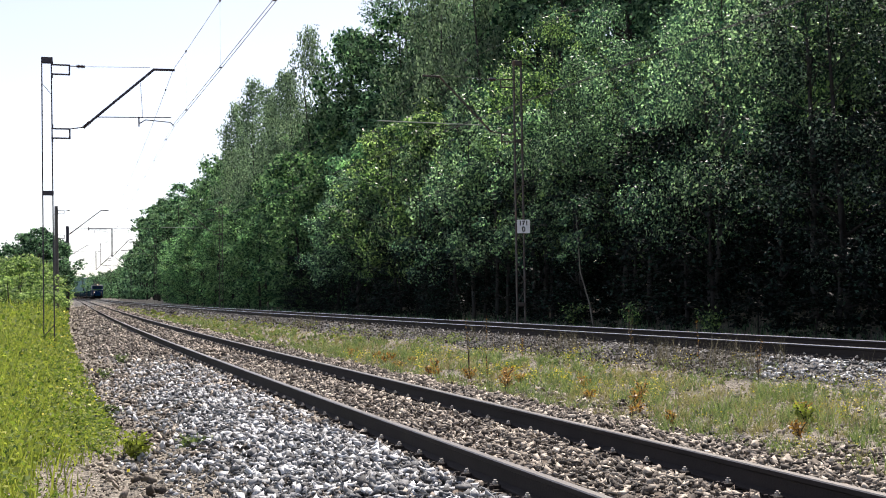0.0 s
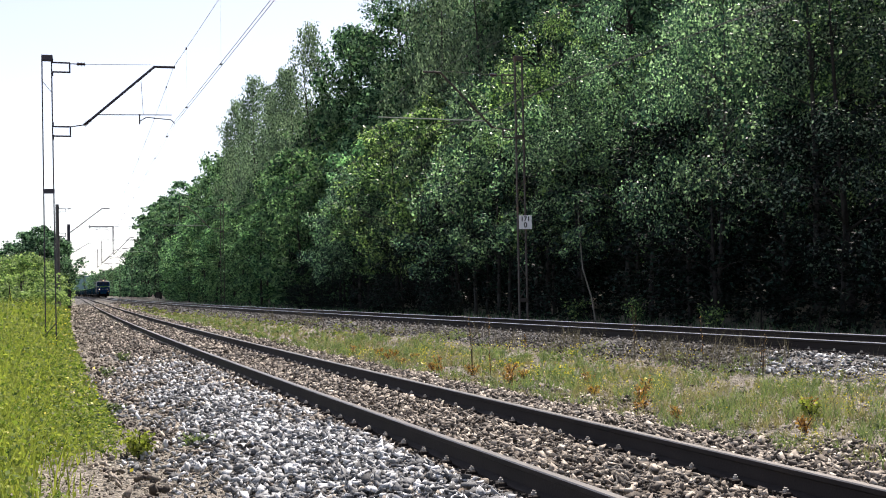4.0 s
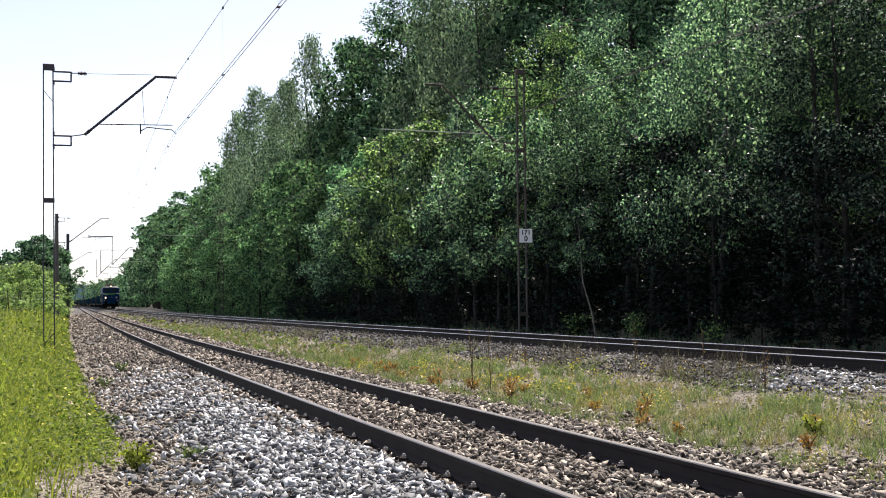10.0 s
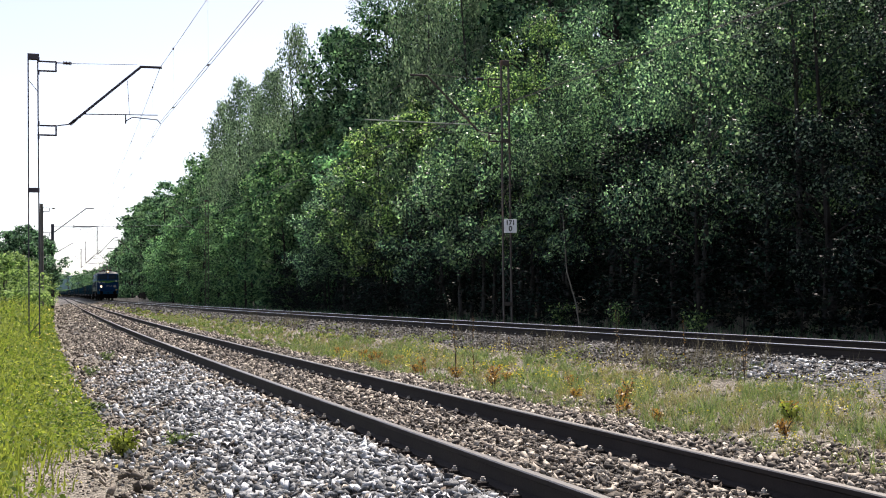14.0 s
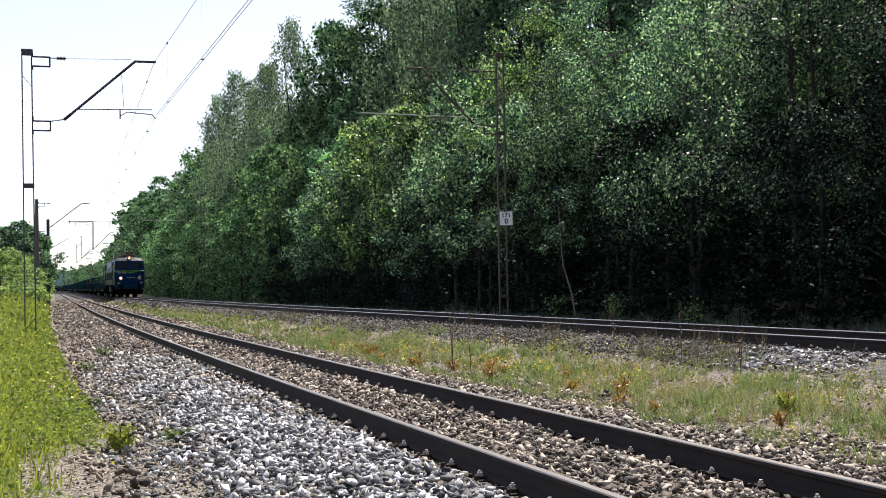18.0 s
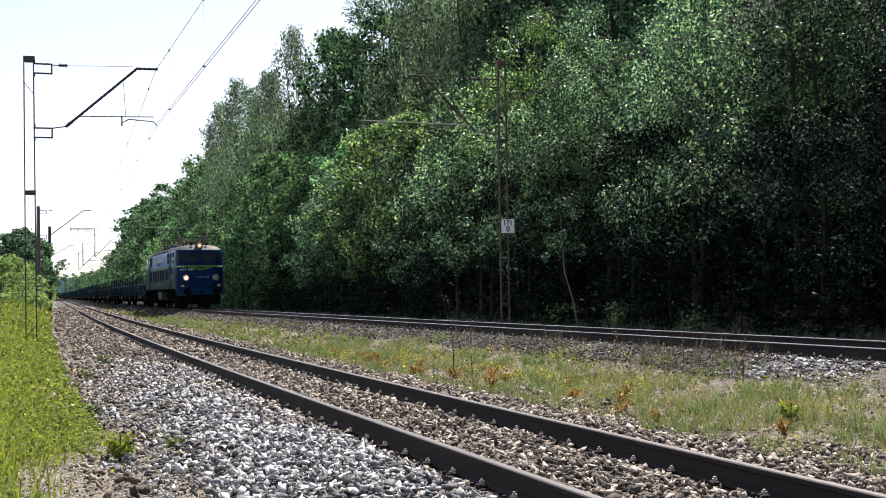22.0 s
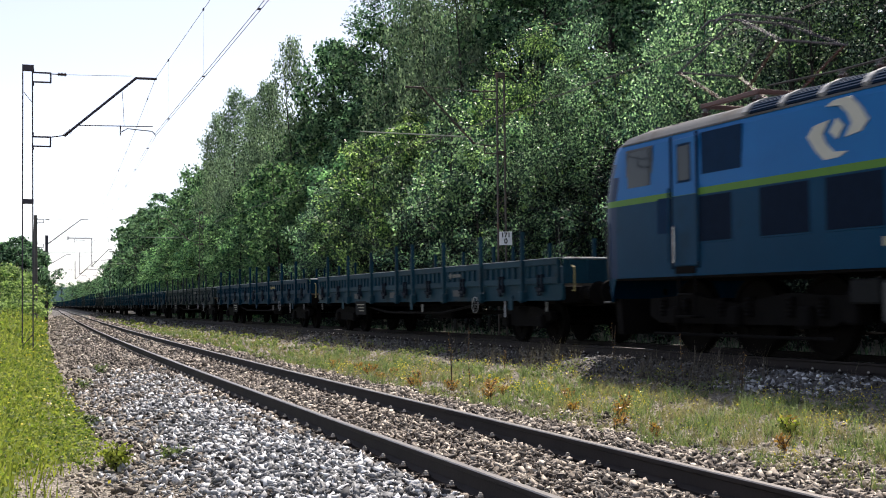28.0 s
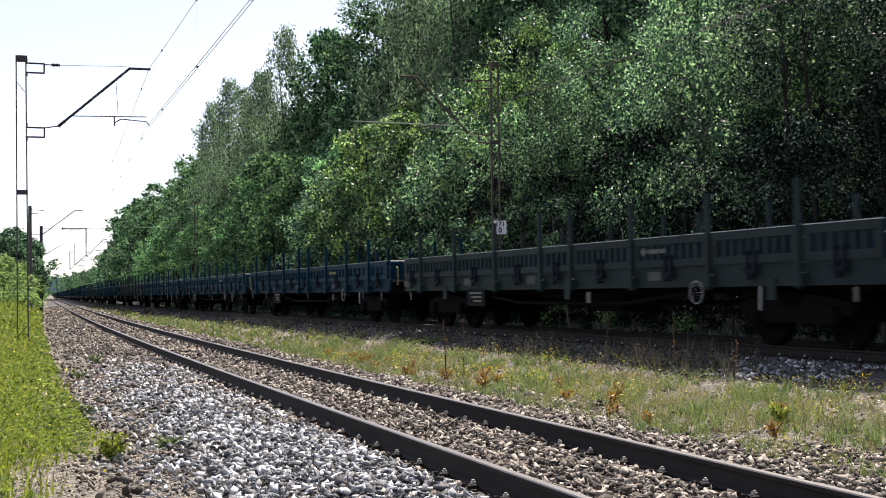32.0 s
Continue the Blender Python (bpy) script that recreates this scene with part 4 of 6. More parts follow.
# wooded hills far behind the line, the haze of distance put into their colour
HAZE = material("far_woods_hazed", (0.09, 0.15, 0.16), 1.0, scale=0.02, fine=0.2, spread=0.2, bump=0.0, specular=0.0)
g_ = Geo()
pts_ = [(-1500 + 40 * i, 26 + 12 * noise.noise((i * 0.13, 0, 2.0)) + 5 * noise.noise((i * 0.9, 0, 5.0))) for i in range(76)]
n_ = len(pts_)
g_.v = [(x, 1700, -2) for x, z in pts_] + [(x, 1720, z) for x, z in pts_] + [(x, 1900, -2) for x, z in pts_]
g_.f = [(i, i + 1, n_ + i + 1, n_ + i) for i in range(n_ - 1)] + [(n_ + i, n_ + i + 1, 2 * n_ + i + 1, 2 * n_ + i) for i in range(n_ - 1)]
g_.slots = [0] * len(g_.f)
tagged(new("backdrop", g_.mesh("backdrop", HAZE)), "hazy wooded hills in the distance", "hills", kind="structure")

# ---- loose stones, grass and weeds ----
CHIP = np.array([(x, y, z) for x in (-1, 1) for y in (-1, 1) for z in (-1, 1)], dtype=float)
CHIP_F = [(0, 1, 3), (0, 3, 2), (4, 6, 7), (4, 7, 5), (0, 4, 5), (0, 5, 1), (2, 3, 7), (2, 7, 6), (0, 2, 6), (0, 6, 4), (1, 5, 7), (1, 7, 3)]


def stones(name, label, centres, size, mat, seed):
    """Many broken stones in one mesh: squeezed, chipped and turned blocks."""
    r = np.random.default_rng(seed)
    n = len(centres)
    v = np.repeat(CHIP[None], n, 0) * 0.66 * r.uniform(0.3, 1.5, (n, 8, 3))
    v *= (size[:, None] * 0.5 * r.uniform([0.9, 0.55, 0.28], [1.75, 1.1, 0.7], (n, 3)))[:, None, :]
    q = r.normal(size=(n, 4)) * np.array([1, 0.34, 0.34, 1])
    q /= np.linalg.norm(q, axis=1)[:, None]
    w, x, y, z = q.T
    m = np.stack([1 - 2 * (y * y + z * z), 2 * (x * y - z * w), 2 * (x * z + y * w), 2 * (x * y + z * w), 1 - 2 * (x * x + z * z), 2 * (y * z - x * w), 2 * (x * z - y * w), 2 * (y * z + x * w), 1 - 2 * (x * x + y * y)], 1).reshape(n, 3, 3)
    v = np.einsum("nij,nkj->nki", m, v) + centres[:, None, :]
    f = (np.array(CHIP_F)[None] + 8 * np.arange(n)[:, None, None]).reshape(-1)
    me = bpy.data.meshes.new(name)
    me.vertices.add(n * 8)
    me.vertices.foreach_set("co", v.astype(np.float32).ravel())
    me.loops.add(len(f))
    me.loops.foreach_set("vertex_index", f.astype(np.int32))
    me.polygons.add(n * 12)
    me.polygons.foreach_set("loop_start", np.arange(0, n * 36, 3, dtype=np.int32))
    me.materials.append(mat)
    me.update(calc_edges=True)
    return tagged(new(name, me), label, "gravel", kind="stuff")


NX, FX, GZ = np.vectorize(near_x), np.vectorize(far_x), np.vectorize(ground_z)


def soft(x, y, f=0.6, seed=0.0):
    return np.array([noise.noise((a * f, b * f, seed)) for a, b in zip(x, y)])


def spread(y0, y1, lo, hi, per_m2, seed):
    """Points in a band lo..hi from the nearer track's axis."""
    r = np.random.default_rng(seed)
    n = int((y1 - y0) * (hi - lo) * per_m2)
    y = r.uniform(y0, y1, n)
    u = r.uniform(lo, hi, n)
    return NX(y) + u, y, u, r


old, new_ = [], []
for y0, y1, dens, sz, sd in ((6.5, 14, 430, 0.056, 1), (14, 24, 260, 0.060, 2), (24, 46, 95, 0.072, 3), (46, 90, 20, 0.11, 4), (90, 170, 6, 0.17, 5)):
    x, y, u, r = spread(y0, y1, -3.5, 3.1, dens, sd)
    wob = soft(x, y, 0.5, 1.0) * 0.6 + soft(x, y, 2.2, 4.0) * 0.25
    keep = (u > -3.15 + wob) & (u < 2.55 + wob) & (np.abs(np.abs(u) - HALF) > 0.125)
    on_sleeper = (np.abs(u) < 1.25) & (np.abs(((y + 12.3) / 0.6 + 0.5) % 1 - 0.5) < 0.2)
    keep &= ~on_sleeper | ((r.random(len(u)) < 0.85) & (np.abs(np.abs(u) - HALF) > 0.13))
    keep &= (u > -2.35 + wob) | (r.random(len(u)) < np.where(y < 12.8, 0.25, 0.45))
    size = sz * (0.5 + 0.95 * r.random(len(u)) ** 1.5)
    heap = 0.05 * np.clip(soft(x, y, 0.9, 7.0), 0, 1)
    z = GZ(x, y) - 0.014 + size * 0.22 + heap + r.uniform(0, 0.03, len(u))
    z -= 0.022 * np.clip((0.34 - np.abs(np.abs(u) - HALF)) / 0.15, 0, 1)
    fresh = (u < -0.95) & (u > -2.85 + wob) & (r.random(len(u)) < np.clip((31 + 8 * wob - y) / 13, 0, 1)) & (r.random(len(u)) < np.clip(1.0 + 0.4 * np.clip((14 - y) / 4, 0, 1) + 1.1 * soft(x, y, 0.8, 9.0) + 0.5 * soft(x, y, 2.5, 19.0) - np.abs(u + 1.75) * 0.45, 0, 1))
    c = np.stack([x, y, z], 1)
    old.append((c[keep & ~fresh], size[keep & ~fresh]))
    new_.append((c[keep & fresh], size[keep & fresh] * 1.12))
stones("ballast_stones", "weathered brown and grey crushed stones of the track bed", np.concatenate([a for a, b in old]), np.concatenate([b for a, b in old]), STONE_OLD, 5)
stones("ballast_stones", "fresh pale grey crushed stones heaped beside the rail", np.concatenate([a for a, b in new_]), np.concatenate([b for a, b in new_]), STONE_NEW, 6)

# small pebbles on the trodden soil beside the bed
r = np.random.default_rng(9)
y = r.uniform(7.5, 16, 5000)
x = NX(y) + r.uniform(-4.3, -2.3, 5000)
size = 0.010 + 0.03 * r.random(5000) ** 3
stones("pebbles", "small pebbles and chips on the trodden soil", np.stack([x, y, GZ(x, y) - 0.025 + 0.05 * soft(x, y, 0.5, 3.0)], 1), size, STONE_OLD, 10)

# chips in the grass strip
r = np.random.default_rng(13)
y = 8 + 30 * r.random(7000) ** 1.4
x = NX(y) + 1.9 + r.random(7000) * np.maximum(0.5, FX(y) - NX(y) - 3.9)
stones("pebbles", "scattered brown stones in the thin grass", np.stack([x, y, GZ(x, y) + 0.0], 1), 0.015 + 0.045 * r.random(7000) ** 2, STONE_OLD, 14)

fo, fn = [], []
for y0, y1, dens, sz, sd in ((13, 32, 150, 0.055, 11), (32, 70, 30, 0.08, 12), (70, 160, 8, 0.14, 13)):
    r = np.random.default_rng(sd)
    n = int((y1 - y0) * 5.4 * dens)
    y, u = r.uniform(y0, y1, n), r.uniform(-2.9, 2.5, n)
    x = FX(y) + u
    wob = soft(x, y, 0.6, 2.0) * 0.5
    keep = (np.abs(np.abs(u) - HALF) > 0.10) & (u > -2.55 + wob)
    on_sleeper = (np.abs(u) < 1.25) & (np.abs(((y + 12.3) / 0.6 + 0.5) % 1 - 0.5) < 0.2)
    keep &= ~on_sleeper | (r.random(n) < 0.3)
    size = sz * r.uniform(0.55, 1.35, n)
    c = np.stack([x, y, GZ(x, y) - 0.014 + size * 0.25], 1)
    fresh = (u < -1.0) & (y < 15.6 + 3 * wob) & (r.random(n) < 0.7)
    fo.append((c[keep & ~fresh], size[keep & ~fresh]))
    fn.append((c[keep & fresh], size[keep & fresh] * 1.1))
stones("ballast_stones", "dark dusty crushed stones under the running track", np.concatenate([a for a, b in fo]), np.concatenate([b for a, b in fo]), STONE_DARK, 7)
stones("ballast_stones", "fresh pale stones on the shoulder of the running track", np.concatenate([a for a, b in fn]), np.concatenate([b for a, b in fn]), STONE_NEW, 8)


def blades(x, y, h, w, r, lean=0.35):
    """Bent grass blades as two faces each: corners for quads_mesh."""
    n = len(x)
    z = GZ(x, y) - 0.02
    a = r.uniform(0, 2 * np.pi, n)
    t = np.stack([np.cos(a), np.sin(a), np.zeros(n)], 1)
    b = r.uniform(0, 2 * np.pi, n)
    ln = np.stack([np.cos(b), np.sin(b), np.zeros(n)], 1) * (h * lean * r.uniform(0.2, 1.0, n))[:, None]
    p = np.stack([x, y, z], 1)
    up = np.stack([np.zeros(n), np.zeros(n), h], 1)
    ww = t * (w / 2)[:, None]
    m = p + up * 0.55 + ln * 0.35
    e = p + up + ln
    q1 = np.stack([p - ww, p + ww, m + ww * 0.75, m - ww * 0.75], 1)
    q2 = np.stack([m - ww * 0.75, m + ww * 0.75, e + ww * 0.1, e - ww * 0.1], 1)
    return np.concatenate([q1, q2], 1).reshape(-1, 3)


def leaves_at(x, y, zlo, zhi, size, r):
    n = len(x)
    p = np.stack([x, y, GZ(x, y) + r.uniform(0, 1, n) * (zhi - zlo) + zlo], 1)
    face = r.normal(size=(n, 3))
    face[:, 2] = np.abs(face[:, 2]) + 0.5
    face /= np.linalg.norm(face, axis=1)[:, None]
    d = np.cross(face, r.normal(size=(n, 3)))
    d /= np.linalg.norm(d, axis=1)[:, None]
    s = np.cross(d, face)
    ln = (size * r.uniform(0.6, 1.4, n))[:, None]
    return np.stack([p - d * ln / 2, p + s * ln * 0.3, p + d * ln / 2, p - s * ln * 0.3], 1).reshape(-1, 3)


def cover(name, label, verts, mat):
    return tagged(new(name, quads_mesh(name, verts, mat)), label, "grass", kind="stuff")


FLOWER = leaf_material("flower_yellow", (0.45, 0.36, 0.02), (0.75, 0.62, 0.06), glow=0.25, tree_tint=0.0)
DOCK = leaf_material("dock_orange", (0.19, 0.09, 0.025), (0.52, 0.28, 0.065), glow=0.35, tree_tint=0.0)
DEAD = material("dead_stalk", (0.06, 0.045, 0.035), 0.9, scale=20, bump=0.2)

# tall meadow on the bank
tall, weeds, pale, shady, flowers = [], [], [], [], []
for y0, y1, dens, w, sd in ((7.5, 16, 330, 0.014, 21), (16, 32, 130, 0.021, 22), (32, 75, 34, 0.04, 23), (75, 160, 6, 0.09, 24)):
    r = np.random.default_rng(sd)
    wid = 5.0 if y0 < 16 else (7.0 if y0 < 32 else 10)
    n = int((y1 - y0) * wid * dens)
    y = r.uniform(y0, y1, n)
    u = -3.1 - wid * r.random(n) ** 1.3
    x = NX(y) + u
    wob = soft(x, y, 0.6, 12.0) * 0.75 + soft(x, y, 2.5, 15.0) * 0.4 + 0.12 * r.normal(size=n)
    keep = u < np.interp(y, [9, 12, 15, 20, 45], [-3.95, -3.65, -3.2, -3.15, -2.95]) + wob
    x, y, u, wob = x[keep], y[keep], u[keep], wob[keep]
    top = np.clip((-u - 3.1) * 0.5, 0.06, 0.58) * np.interp(y, [25, 45], [1.0, 1.7]) * (1 + 0.6 * soft(x, y, 0.8, 5.0))
    h = top * r.uniform(0.5, 1.3, len(x))
    k = r.random(len(x)) < 0.5
    tall.append(blades(x[k], y[k], h[k], (w * r.uniform(0.6, 1.4, len(x)))[k], r, 0.6))
    for j, pool in ((0, weeds), (1, weeds), (3, pale)):
        dx, dy = r.normal(size=(2, len(x))) * 0.04
        m = soft(x, y, 1.3, 40.0 + j) + 0.5 * soft(x, y, 4.0, 44.0) + r.normal(size=len(x)) * 0.12
        (weeds if j < 3 else pale).append(leaves_at(x + dx, y + dy, 0.02, np.maximum(0.1, top * 1.05), np.full(len(x), w * 2.9), r)[np.repeat(m > -0.25, 4)])
        if j == 1:
            shady.append(leaves_at(x + dx, y - dy, 0.02, np.maximum(0.1, top * 1.0), np.full(len(x), w * 2.9), r)[np.repeat(m < -0.12, 4)])
    k = r.random(len(x)) < 0.02
    flowers.append(leaves_at(x[k], y[k], 0.25, 0.5, np.full(k.sum(), w * 2.2), r))
cover("meadow_grass", "tall yellow-green meadow grass on the bank", np.concatenate(tall), GRASS_TALL)
cover("meadow_weeds", "broad green weeds among the tall grass", np.concatenate(weeds), HERB_GREEN)
cover("meadow_weeds", "patches of darker green weeds in the meadow", np.concatenate(shady), HERB_OLIVE)
cover("meadow_weeds", "yellow-green tips of the meadow weeds", np.concatenate(pale), GRASS_TALL)

# thin grass between the tracks: tufts of three kinds, with low herbs and flowers
dry, green, low, olive = [], [], [], []
for y0, y1, dens, w, per, sd in ((7, 16, 52, 0.0055, 15, 31), (16, 32, 29, 0.009, 13, 32), (32, 75, 7, 0.020, 10, 33), (75, 140, 1.6, 0.05, 8, 34)):
    r = np.random.default_rng(sd)
    n = int((y1 - y0) * 6.0 * dens)
    y = r.uniform(y0, y1, n)
    x = NX(y) + 1.9 + r.random(n) * np.maximum(0.5, FX(y) - NX(y) - 3.7)
    cl = soft(x, y, 0.8, 33.0) + 0.6 * soft(x, y, 2.6, 35.0)
    edge = np.minimum(x - NX(y) - 2.0, FX(y) - 2.2 - x)
    keep = cl + 0.25 * r.normal(size=n) > -0.35 + np.clip(0.6 - edge, 0, 1) * 0.8
    x, y, cl = x[keep], y[keep], cl[keep]
    n = len(x)
    kind = soft(x, y, 1.0, 37.0) * 1.1 + 0.8 * cl + 0.35 * r.normal(size=n)
    tall_ = r.uniform(0.04, 0.165, n) * (1 + 1.3 * np.clip(kind, 0, 1)) * np.where(r.random(n) < 0.1, 1.35, 1.0) * np.clip((FX(y) - 2.2 - x) * 0.8, 0.35, 1.0)
    i = np.repeat(np.arange(n), per)
    rad = 0.25 * tall_[i] * np.sqrt(r.random(len(i)))
    a_ = r.uniform(0, 2 * np.pi, len(i))
    bx, by = x[i] + rad * np.cos(a_), y[i] + rad * np.sin(a_)
    h = tall_[i] * r.uniform(0.35, 1.15, len(i))
    ww = w * r.uniform(0.6, 1.5, len(i))
    g = kind[i] > 0.14
    dry.append(blades(bx[~g], by[~g], h[~g], ww[~g], r, 1.1))
    green.append(blades(bx[g], by[g], h[g], ww[g] * 1.3, r, 0.9))
    for pool, lo_, hi_, reach, size_ in ((low, -0.6, 0.15, 0.06, 4.0), (olive, -0.1, 1.0, 0.13, 5.0)):
        k = np.repeat(np.where((kind > lo_) & (kind < hi_) & (r.random(n) < 0.6))[0], per // 2)
        dx, dy = r.normal(size=(2, len(k))) * 0.07
        pool.append(leaves_at(x[k] + dx, y[k] + dy, -0.01, reach, np.full(len(k), w * size_), r))
    if y0 > 20:
        continue
    k = np.repeat(np.where((soft(x, y, 0.9, 61.0) + 0.5 * soft(x, y, 3.0, 62.0) > 0.18) & (y < 26) & (r.random(n) < 0.4))[0], 8)
    dx, dy = r.normal(size=(2, len(k))) * 0.05
    flowers.append(leaves_at(x[k] + dx, y[k] + dy, 0.05, 0.22, np.full(len(k), w * 3.6), r))
cover("dry_grass", "thin dry straw-coloured grass between the tracks", np.concatenate(dry), GRASS_DRY)
cover("low_herbs", "brown and faded low herbs between the tracks", np.concatenate(low), HERB_BROWN)
cover("low_herbs", "olive green leafy herbs between the tracks", np.concatenate(olive), HERB_OLIVE)
cover("green_grass", "sparse green grass and low weeds between the tracks", np.concatenate(green), GRASS_GREEN)
cover("yellow_flowers", "small yellow wild flowers scattered in the grass", np.concatenate(flowers), FLOWER)

# wispy dry grass on the shoulder of the running track
WISP = leaf_material("grass_wispy", (0.045, 0.038, 0.034), (0.20, 0.17, 0.15), glow=0.3, rough=0.7, specular=0.2, tree_tint=0.0)
r = np.random.default_rng(39)
y = np.repeat(np.concatenate([12 + 40 * r.random(60), r.normal(16.8, 1.4, 40), r.normal(22.0, 1.0, 14)]), 13) + 0.06 * r.normal(size=114 * 13)
x = FX(y) - np.repeat(r.uniform(1.7, 2.7, 114), 13) + 0.07 * r.normal(size=len(y))
cover("wispy_grass", "wispy dry grass stalks beside the running track", blades(x, y, r.uniform(0.10, 0.52, len(y)), 0.003 + 0.00018 * y, r, 0.7), WISP)

# weeds at the foot of the wood
r = np.random.default_rng(41)
y = 12 + 110 * r.random(6000) ** 1.6
x = FX(y) + r.uniform(2.7, 7.0, len(y))
cover("wood_edge_grass", "shaded green grass at the foot of the trees", blades(x, y, r.uniform(0.08, 0.35, len(y)), 0.012 + 0.0004 * y, r, 0.5), LEAF_OAK)


def weed(name, label, x, y, h, spread_, n, leaf, mat, seed, stems=5):
    t = thing(name, label, "plant")
    r = np.random.default_rng(seed)
    g = Geo()
    tips = []
    for k in range(stems):
        a = r.uniform(0, 6.28)
        e = (spread_ * r.uniform(0.2, 0.9) * math.cos(a), spread_ * r.uniform(0.2, 0.9) * math.sin(a), h * r.uniform(0.7, 1.0))
        g.poly([(0, 0, -0.03), (e[0] * 0.35, e[1] * 0.35, e[2] * 0.5), e], 0.006, n=4)
        tips.append(e)
    part("stem", g, DEAD if mat in (DOCK,) else BARK, t, fix=False)
    p = np.array(tips)[r.integers(0, stems, n)] * r.uniform(0.25, 1.05, n)[:, None] + r.normal(size=(n, 3)) * spread_ * 0.16
    p[:, 2] = np.abs(p[:, 2])
    face = r.normal(size=(n, 3)) + np.array([0, 0, 0.6])
    face /= np.linalg.norm(face, axis=1)[:, None]
    d = np.cross(face, r.normal(size=(n, 3)))
    d /= np.linalg.norm(d, axis=1)[:, None]
    s = np.cross(d, face)
    ln = (leaf * r.uniform(0.5, 1.4, n))[:, None]
    q = np.stack([p - d * ln / 2, p + s * ln * 0.28, p + d * ln / 2, p - s * ln * 0.28], 1).reshape(-1, 3)
    part("foliage", quads_mesh("foliage", q, mat), None, t)
    t.matrix_basis = Matrix.Translation((x, y, ground_z(x, y)))
    return t


weed("weed_plant", "low leafy yellow-green weed growing in the gravel", 0.98, 12.05, 0.22, 0.20, 420, 0.05, GRASS_TALL, 1, 11)
weed("weed_plant", "bright green weed tuft at the edge of the gravel", 7.38, 10.55, 0.22, 0.14, 220, 0.05, GRASS_TALL, 2, 8)
for i_, (x_, y_, h_) in enumerate(((1.33, 23.4, 0.2), (1.92, 27.6, 0.22), (1.55, 12.3, 0.12), (1.0, 16.6, 0.12))):
    weed("weed_plant", "small green weed growing in the gravel", x_, y_, h_, 0.17, 150, 0.05, GRASS_GREEN, 3 + i_, 6)
for i_, (x_, y_, h_) in enumerate(((16.4, 31.6, 0.8), (16.2, 35.2, 0.7), (16.3, 27.4, 0.6))):
    weed("bramble_bush", "small bright green bush at the foot of the wood", x_, y_, h_, 0.5, 420, 0.085, LEAF_BRIGHT, 33 + i_, 9)
r_ = random.Random(17)
for i_ in range(22):
    y_ = 9.5 + 18 * (i_ + r_.random()) / 22
    x_ = near_x(y_) + 2.45 + abs(r_.gauss(0, 0.5))
    weed("dock_plant", "rusty orange dock plant with dry seed stalks", x_, y_, r_.uniform(0.10, 0.22), 0.12, 170, 0.036, DOCK, 50 + i_, 7)
for i_, (x_, y_, h_) in enumerate(((6.74, 18.7, 0.95), (6.9, 18.3, 0.5), (8.6, 21.0, 0.6), (9.6, 16.4, 0.7), (9.9, 19.2, 0.8), (9.2, 14.2, 0.6), (9.4, 25.0, 0.7))):
    weed("dead_weed_stalk", "tall thin dry weed stalk standing in the grass", x_, y_, h_, 0.06, 60, 0.02, DOCK, 70 + i_, 2)

# ---- train: materials ----
LOCO_LOW = material("loco_lower_blue", (0.0004, 0.034, 0.078), 0.3, scale=1.5, fine=40, spread=0.14, second=(0.001, 0.024, 0.05), second_amount=0.35, bump=0.03, specular=0.04)
LOCO_UP = material("loco_upper_blue", (0.004, 0.115, 0.33), 0.3, scale=1.5, fine=40, spread=0.10, second=(0.008, 0.09, 0.23), second_amount=0.3, bump=0.03, specular=0.08)
LOCO_NOSE = material("loco_front_blue", (0.0006, 0.019, 0.068), 0.3, scale=2, fine=40, spread=0.15, bump=0.03, specular=0.06)
APRON = material("apron_dark", (0.006, 0.010, 0.018), 0.7, scale=3, fine=40, spread=0.3, bump=0.1, specular=0.1)
LOCO_GREEN = material("loco_green_band", (0.06, 0.17, 0.012), 0.45, scale=3, fine=40, spread=0.1, bump=0.02, specular=0.2)
LOCO_ROOF = material("loco_roof_grey", (0.07, 0.074, 0.08), 0.6, scale=1.5, fine=30, spread=0.25, second=(0.05, 0.044, 0.038), second_amount=0.45, bump=0.1, specular=0.3)
PANEL = material("panel_navy", (0.003, 0.020, 0.055), 0.75, scale=5, fine=50, spread=0.2, bump=0.1, specular=0.08)
LOUVRE = material("louvre_dark", (0.004, 0.011, 0.026), 0.85, scale=6, fine=60, spread=0.2, bump=0.1, specular=0.08)
# Near black beyond its paint: shade below the train is put into this colour
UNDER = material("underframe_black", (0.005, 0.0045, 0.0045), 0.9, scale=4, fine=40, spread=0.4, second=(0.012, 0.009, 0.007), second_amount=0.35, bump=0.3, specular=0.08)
BOX_GREY = material("battery_box_grey", (0.034, 0.037, 0.04), 0.6, scale=3, fine=40, spread=0.2, second=(0.07, 0.06, 0.05), second_amount=0.4, bump=0.1)
BATTERY = material("battery_box_dark", (0.014, 0.015, 0.016), 0.85, scale=3, fine=40, spread=0.25, bump=0.1, specular=0.08)
RIB = material("roof_rib_grey", (0.26, 0.27, 0.28), 0.55, scale=4, fine=40, spread=0.2, bump=0.05)
# Steel colour holds the shade beneath the bodies, so it is near black
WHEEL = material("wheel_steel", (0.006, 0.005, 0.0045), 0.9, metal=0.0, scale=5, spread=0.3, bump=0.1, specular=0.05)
WHITE = material("marking_white", (0.70, 0.71, 0.72), 0.5, scale=4, fine=50, spread=0.12, bump=0.0)
CREAM_DIM = material("number_dim", (0.24, 0.23, 0.17), 0.6, scale=4, spread=0.2, bump=0.0)
CREAM = material("emblem_cream", (0.42, 0.42, 0.36), 0.55, scale=4, fine=50, spread=0.12, bump=0.0)
